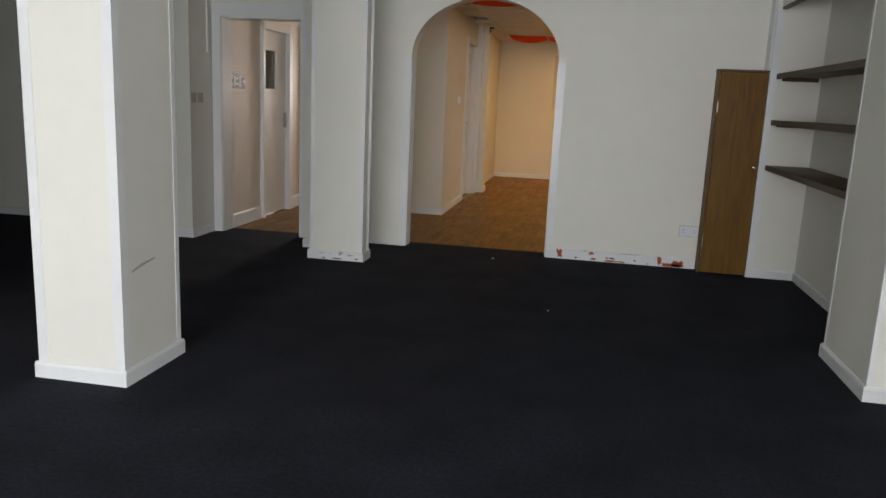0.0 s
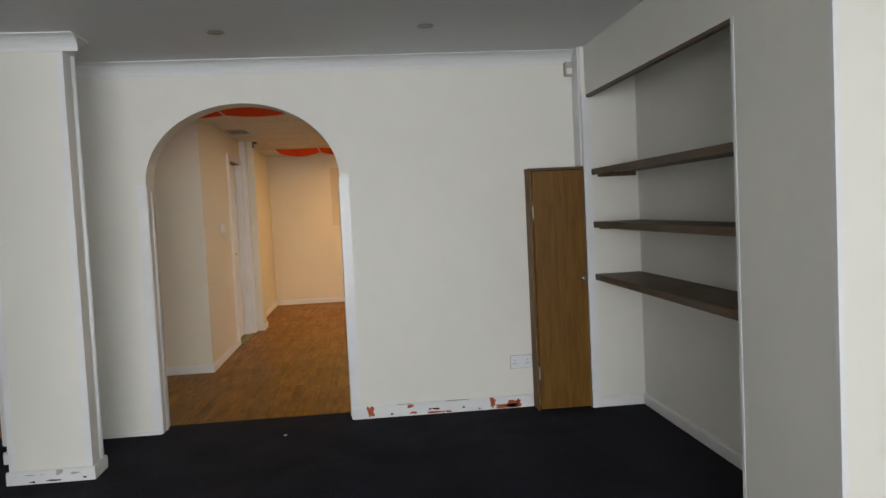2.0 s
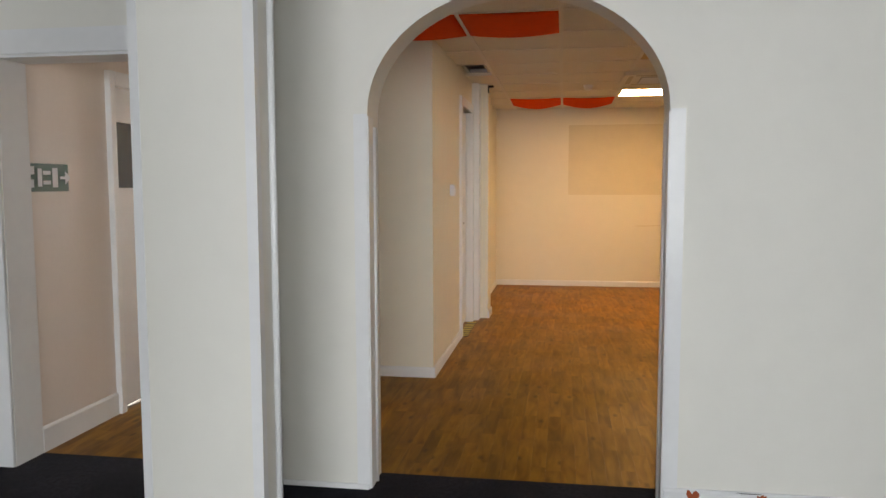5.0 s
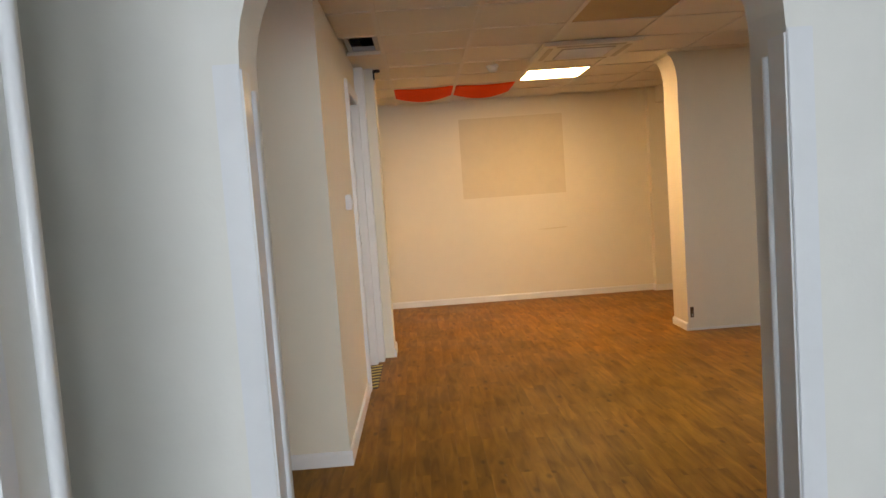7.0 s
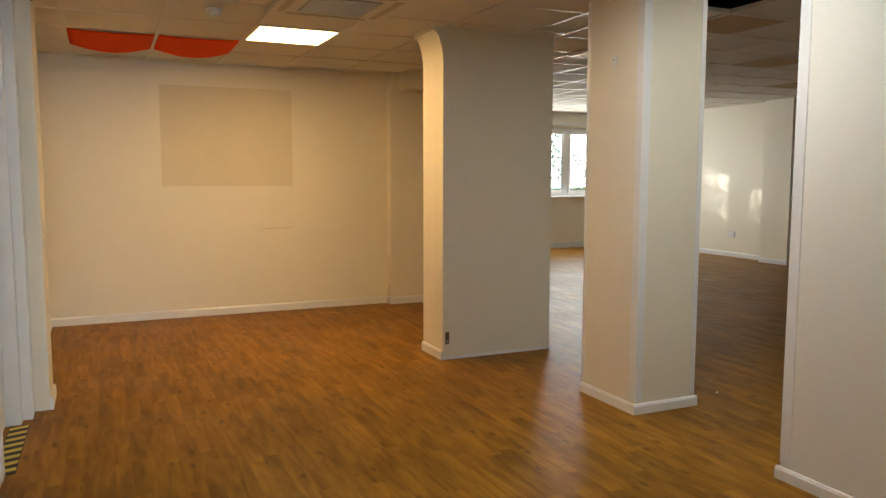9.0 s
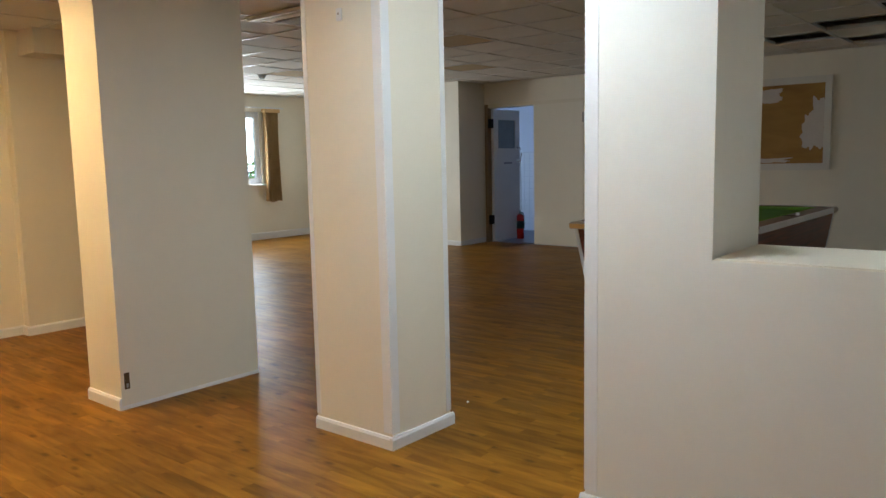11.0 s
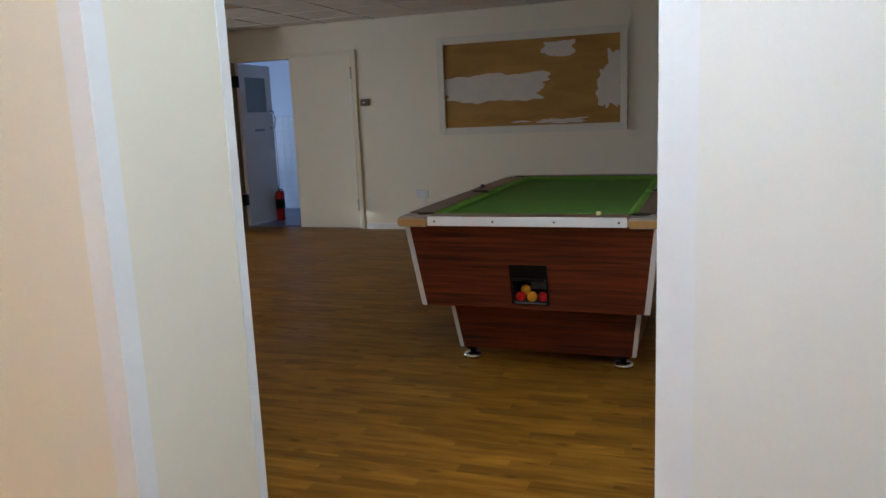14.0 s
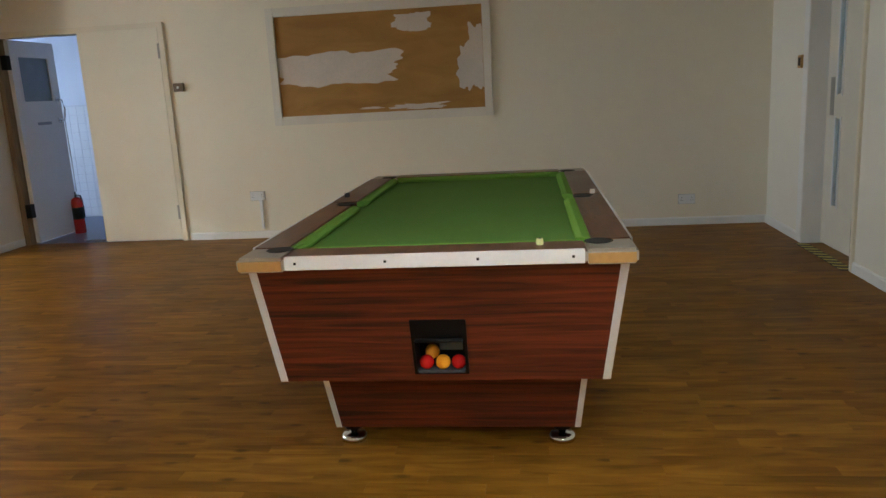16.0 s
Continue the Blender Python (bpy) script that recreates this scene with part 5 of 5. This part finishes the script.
for z0, z1 in ((0.33, 0.98), (1.16, 1.85)):
    pn = part("pane", boxes((s0, s1, yd - 0.026, yd - 0.020, z0, z1)), M_FROST, lf, "narrow frosted pane")
    part("bead", boxes((s0 - 0.014, s0 + 0.004, yd - 0.001, yd + 0.006, z0 - 0.014, z1 + 0.014), (s1 - 0.004, s1 + 0.014, yd - 0.001, yd + 0.006, z0 - 0.014, z1 + 0.014)), M_TRIM, lf)
part("push_plate", boxes((s1 + 0.05, s1 + 0.12, yd, yd + 0.003, 1.0, 1.28)), M_STEEL, lf, "grey metal push plate")
th = thing("call_point", (7.80, YR, 1.4), "small yellowed wall box beside the far door", "wall box")
part("box", soft(0.004, (7.76, 7.84, YR, YR + 0.035, 1.36, 1.46)), M_BRASS, th)
part("face", boxes((7.775, 7.825, YR + 0.0345, YR + 0.037, 1.38, 1.44)), M_BLACK, th)


# ---- windows and curtains ----
def window(a, b, name):
    th = thing(name, ((a + b) / 2, YW, WZ0), "white plastic casement window looking on to trees", "window", kind="structure")
    y0, y1 = YW + 0.05, YW + 0.11
    part("window_frame", soft(0.005, (a, a + 0.055, y0, y1, WZ0, WZ1), (b - 0.055, b, y0, y1, WZ0, WZ1), (a + 0.055, b - 0.055, y0, y1, WZ1 - 0.055, WZ1), (a + 0.055, b - 0.055, y0, y1, WZ0, WZ0 + 0.055)), M_UPVC, th)
    m = (a + b) / 2
    part("mullion", soft(0.005, (m - 0.035, m + 0.035, y0, y1, WZ0 + 0.055, WZ1 - 0.055)), M_UPVC, th)
    for p, q in ((a + 0.055, m - 0.035), (m + 0.035, b - 0.055)):
        sh = part("sash", soft(0.004, (p, p + 0.05, y0 - 0.012, y1 - 0.01, WZ0 + 0.055, WZ1 - 0.055), (q - 0.05, q, y0 - 0.012, y1 - 0.01, WZ0 + 0.055, WZ1 - 0.055), (p + 0.05, q - 0.05, y0 - 0.012, y1 - 0.01, WZ1 - 0.105, WZ1 - 0.055), (p + 0.05, q - 0.05, y0 - 0.012, y1 - 0.01, WZ0 + 0.055, WZ0 + 0.105)), M_UPVC, th)
        g = part("pane", boxes((p + 0.05, q - 0.05, y0 + 0.02, y0 + 0.026, WZ0 + 0.105, WZ1 - 0.105)), M_GLASS, sh, "clear glass pane")
        g.visible_shadow = False
        part("handle", tube([(q - 0.025, y0 - 0.012, 1.44), (q - 0.025, y0 - 0.045, 1.44), (q - 0.025, y0 - 0.05, 1.34)], 0.009, 8), M_UPVC, sh, smooth=True)
    part("window_sill", soft(0.006, (a - 0.02, b + 0.02, YW - 0.07, YW + 0.05, WZ0 - 0.025, WZ0 - 0.001)), M_UPVC, th)


window(*WINS[0], "window_1")
window(*WINS[1], "window_2")


def curtain(x0, x1, seed):
    r = random.Random(seed)
    th = thing("curtain", ((x0 + x1) / 2, YW - 0.1, 0.62), "gathered gold-brown curtain hanging beside the window", "curtain", "window curtains")
    bm = bmesh.new()
    nx, nz = 60, 10
    fr, ph = r.uniform(5.5, 6.5), r.uniform(0, 6)
    g = {}
    for a in range(nx + 1):
        for b in range(nz + 1):
            u, v = a / nx, b / nz
            amp = 0.03 * (1.15 - 0.4 * v)
            pull = 1 - 0.18 * math.sin(math.pi * v) * 0.8
            x = (x0 + x1) / 2 + (u - 0.5) * (x1 - x0) * pull
            y = YW - 0.09 + amp * math.sin(fr * 2 * math.pi * u + ph + 0.5 * v) + 0.008 * math.sin(17 * u + 3 * v)
            z = 0.64 + v * 1.52 + 0.012 * math.sin(9 * u + ph) * (1 - v)
            g[a, b] = bm.verts.new((x, y, z))
    for a in range(nx):
        for b in range(nz):
            bm.faces.new((g[a, b], g[a + 1, b], g[a + 1, b + 1], g[a, b + 1]))
    bmesh.ops.solidify(bm, geom=list(bm.faces), thickness=0.004)
    part("fabric", bm, M_CURTAIN, th, smooth=True)
    part("header", soft(0.004, (x0 - 0.01, x1 + 0.01, YW - 0.135, YW - 0.05, 2.14, 2.20)), M_CURTAIN, th, "stiff gathered heading")


curtain(4.26, 4.56, 4)
curtain(5.74, 6.08, 2)
curtain(7.09, 7.40, 7)
th = thing("curtain_track", (6.2, YW - 0.05, 2.2), "white plastic curtain track above the windows", "curtain track")
part("track", soft(0.004, (4.20, 7.52, YW - 0.10, YW - 0.075, 2.205, 2.23)), M_PLASTIC, th)
for x in (4.7, 5.8, 7.2):
    part("bracket", soft(0.003, (x, x + 0.03, YW - 0.09, YW, 2.225, 2.24)), M_PLASTIC, th)

# ---- front window (behind the walk) ----
th = thing("window_3", (0.05, -5.6, 0.6), "wide front window with white bars", "window", kind="structure")
for x in (-2.85, -1.42, 0.05, 1.48):
    part("window_bar", soft(0.006, (x, x + 0.07, -5.63, -5.56, 0.6, 2.35)), M_UPVC, th)
part("window_sill", soft(0.006, (-2.9, 1.6, -5.56, -5.44, 0.565, 0.599)), M_UPVC, th)

# side window out of view, added as the opening for the side fill
th = thing("window_4", (1.79, -2.9, 0.75), "unseen side window added to light the front room", "window", kind="structure")
for y in (-4.4, -2.93, -1.47):
    part("window_bar", soft(0.006, (1.82, 1.89, y, y + 0.07, 0.75, 2.25)), M_UPVC, th)
part("window_sill", soft(0.006, (1.62, 1.80, -4.45, -1.35, 0.72, 0.749)), M_UPVC, th)

# bits of white fluff and grit on the floors
for x, y, s in ((2.21, 9.93, 0.010), (0.59, 6.83, 0.016), (-0.74, 6.59, 0.012), (2.6, 9.2, 0.007), (-0.2, 5.1, 0.006)):
    th = thing("paper_scrap", (x, y, 0), "tiny white scrap of paper lying on the floor", "litter", "floor scraps")
    part("scrap", prism([(x - s, y - s * 0.4), (x + s * 0.3, y - s * 0.7), (x + s, y + s * 0.1), (x + s * 0.2, y + s * 0.6), (x - s * 0.7, y + s * 0.4)], "z", 0.001, 0.004), M_PLASTIC, th)
    part("fold", prism([(x - s * 0.4, y - s * 0.3), (x + s * 0.5, y), (x, y + s * 0.4)], "z", 0.004, 0.007), M_PLASTIC, th)

# ---- outside ----
struct("ground", boxes((-400, 400, -400, 400, -0.25, -0.07)), M_GRASS, "rough grass around the building", "ground")


def tree(x, y, h, r0, seed, n):
    r = random.Random(seed)
    th = thing("tree", (x, y, -0.07), "leafy green garden tree outside the windows", "tree", "garden trees")
    part("trunk", tube([(x, y, -0.1), (x + 0.05, y, h * 0.35), (x - 0.04, y + 0.06, h * 0.75)], 0.11, 10, 0.05), M_BARK, th, smooth=True)
    tips = []
    for k in range(9):
        a, z = r.uniform(0, 6.28), h * r.uniform(0.28, 0.7)
        L = r0 * r.uniform(0.6, 0.95)
        tip = (x + L * math.cos(a), y + L * math.sin(a), z + L * r.uniform(0.2, 0.8))
        tips.append(tip)
        part("limb", tube([(x, y, z), ((x + tip[0]) / 2, (y + tip[1]) / 2, (z + tip[2]) / 2 + 0.1), tip], 0.035, 6, 0.012), M_BARK, th)
    vs, fs = [], []
    for k in range(n):
        c = r.choice(tips)
        p = Vector((r.gauss(c[0], 0.34), r.gauss(c[1], 0.34), r.gauss(c[2], 0.34)))
        d = Vector((r.gauss(0, 1), r.gauss(0, 1), r.gauss(0, 0.6))).normalized()
        s = d.cross(Vector((r.gauss(0, 1), r.gauss(0, 1), 1))).normalized()
        L = r.uniform(0.07, 0.13)
        b = len(vs)
        vs += [p, p + d * L * 0.5 + s * L * 0.28, p + d * L, p + d * L * 0.5 - s * L * 0.28]
        fs.append((b, b + 1, b + 2, b + 3))
    me = bpy.data.meshes.new("crown")
    me.from_pydata([tuple(v) for v in vs], [], fs)
    me.materials.append(M_LEAF)
    cr = new("crown", me)
    cr.parent = th
    bpy.context.view_layer.update()
    cr.matrix_parent_inverse = th.matrix_world.inverted()


# stands on the sun's line to break its patch on the side wall into dapples
tree(4.3, 21.1, 4.0, 1.5, 1, 11000)
# unseen tree, added to keep the sun through window_1 off the double door
tree(2.8, 21.3, 3.3, 1.6, 5, 10000)
bd = bpy.data.materials.new("bright_haze")
bd.use_nodes = True
bb = bd.node_tree.nodes["Principled BSDF"]
bb.inputs["Base Color"].default_value = (0.5, 0.52, 0.55, 1)
bb.inputs["Emission Color"].default_value = (0.93, 0.97, 1.0, 1)
bb.inputs["Emission Strength"].default_value = 5.0
struct("backdrop", boxes((-60, 90, 75.0, 75.3, -1.0, 15.0)), bd, "bright hazy sky low over the garden", "backdrop")
tree(7.4, 23.0, 3.8, 1.6, 2, 3500)
tree(8.9, 23.9, 3.2, 1.1, 3, 2600)
tree(11.4, 23.6, 1.2, 0.8, 6, 2200)

# ---- white wall tiles of the lobby ----
part("grout", boxes((LX - 0.003, LX, 13.88, 15.84, 0.0, 1.40)), M_GROUT, WL, "grey tile grout")
tile_me = None
zz = 0.02
for row in range(13):
    for k in range(18):
        y = 13.95 + k * 0.105
        if tile_me is None:
            bm = soft(0.002, (-0.006, 0.0, -0.05, 0.05, 0.0, 0.1))
            tile_me = bpy.data.meshes.new("tile")
            bm.to_mesh(tile_me)
            bm.free()
            tile_me.materials.append(M_WTILE)
        t = new("tile", tile_me)
        t.parent = WL
        t.location = (LX - 0.001, y, zz + row * 0.105)

# ---- floor boards of the back rooms ----
FLOOR = struct("floor", boxes((XP - 0.2, 1.75, YB, YW + 0.1, -0.06, -0.004), (1.75, XB + 0.002, YA + 0.02, YW + 0.1, -0.06, -0.004)), M_GAP, "worn oak-effect strip floor of the back rooms", "floor")
rnd = random.Random(21)
W = 0.07
lens = (0.42, 0.5, 0.58)
plank_me = []
for L in lens:
    bm = bmesh.new()
    vs = box(bm, -W / 2 + 0.00015, W / 2 - 0.00015, -L / 2 + 0.00015, L / 2 - 0.00015, -0.004, 0.0)
    me = bpy.data.meshes.new("plank")
    bm.to_mesh(me)
    bm.free()
    me.materials.append(M_FLOOR)
    plank_me.append(me)
near, rest_v, rest_f = 0, [], []
cols = int((XB - XP) / W) + 1
for c in range(cols):
    x = XP + (c + 0.5) * W
    edge = YB if x < 1.75 else YA + 0.02
    y = edge - rnd.uniform(0, 0.5)
    while y < YW:
        k = rnd.randrange(3)
        L = lens[k]
        ya, yb = max(y, edge), min(y + L, YW)
        close = 2.15 < x < 3.75 and 8.3 < y < 11.2 and near < 300 and yb - ya > L - 0.001
        if close:
            p = new("plank", plank_me[k])
            p.parent = FLOOR
            p.location = (x, (ya + yb) / 2, 0.0)
            near += 1
        elif yb - ya > 0.01:
            b = len(rest_v)
            rest_v += [(X, Y, Z) for Z in (-0.004, 0.0) for Y in (ya + 0.00015, yb - 0.00015) for X in (x - W / 2 + 0.00015, x + W / 2 - 0.00015)]
            rest_f += [tuple(b + q for q in f) for f in ((4, 5, 7, 6), (0, 1, 5, 4), (2, 6, 7, 3), (0, 4, 6, 2), (1, 3, 7, 5))]
        y += L
me = bpy.data.meshes.new("planks")
me.from_pydata(rest_v, [], rest_f)
me.materials.append(M_FLOOR)
rest = new("planks", me)
rest.parent = FLOOR
tagged(rest, kind="stuff")
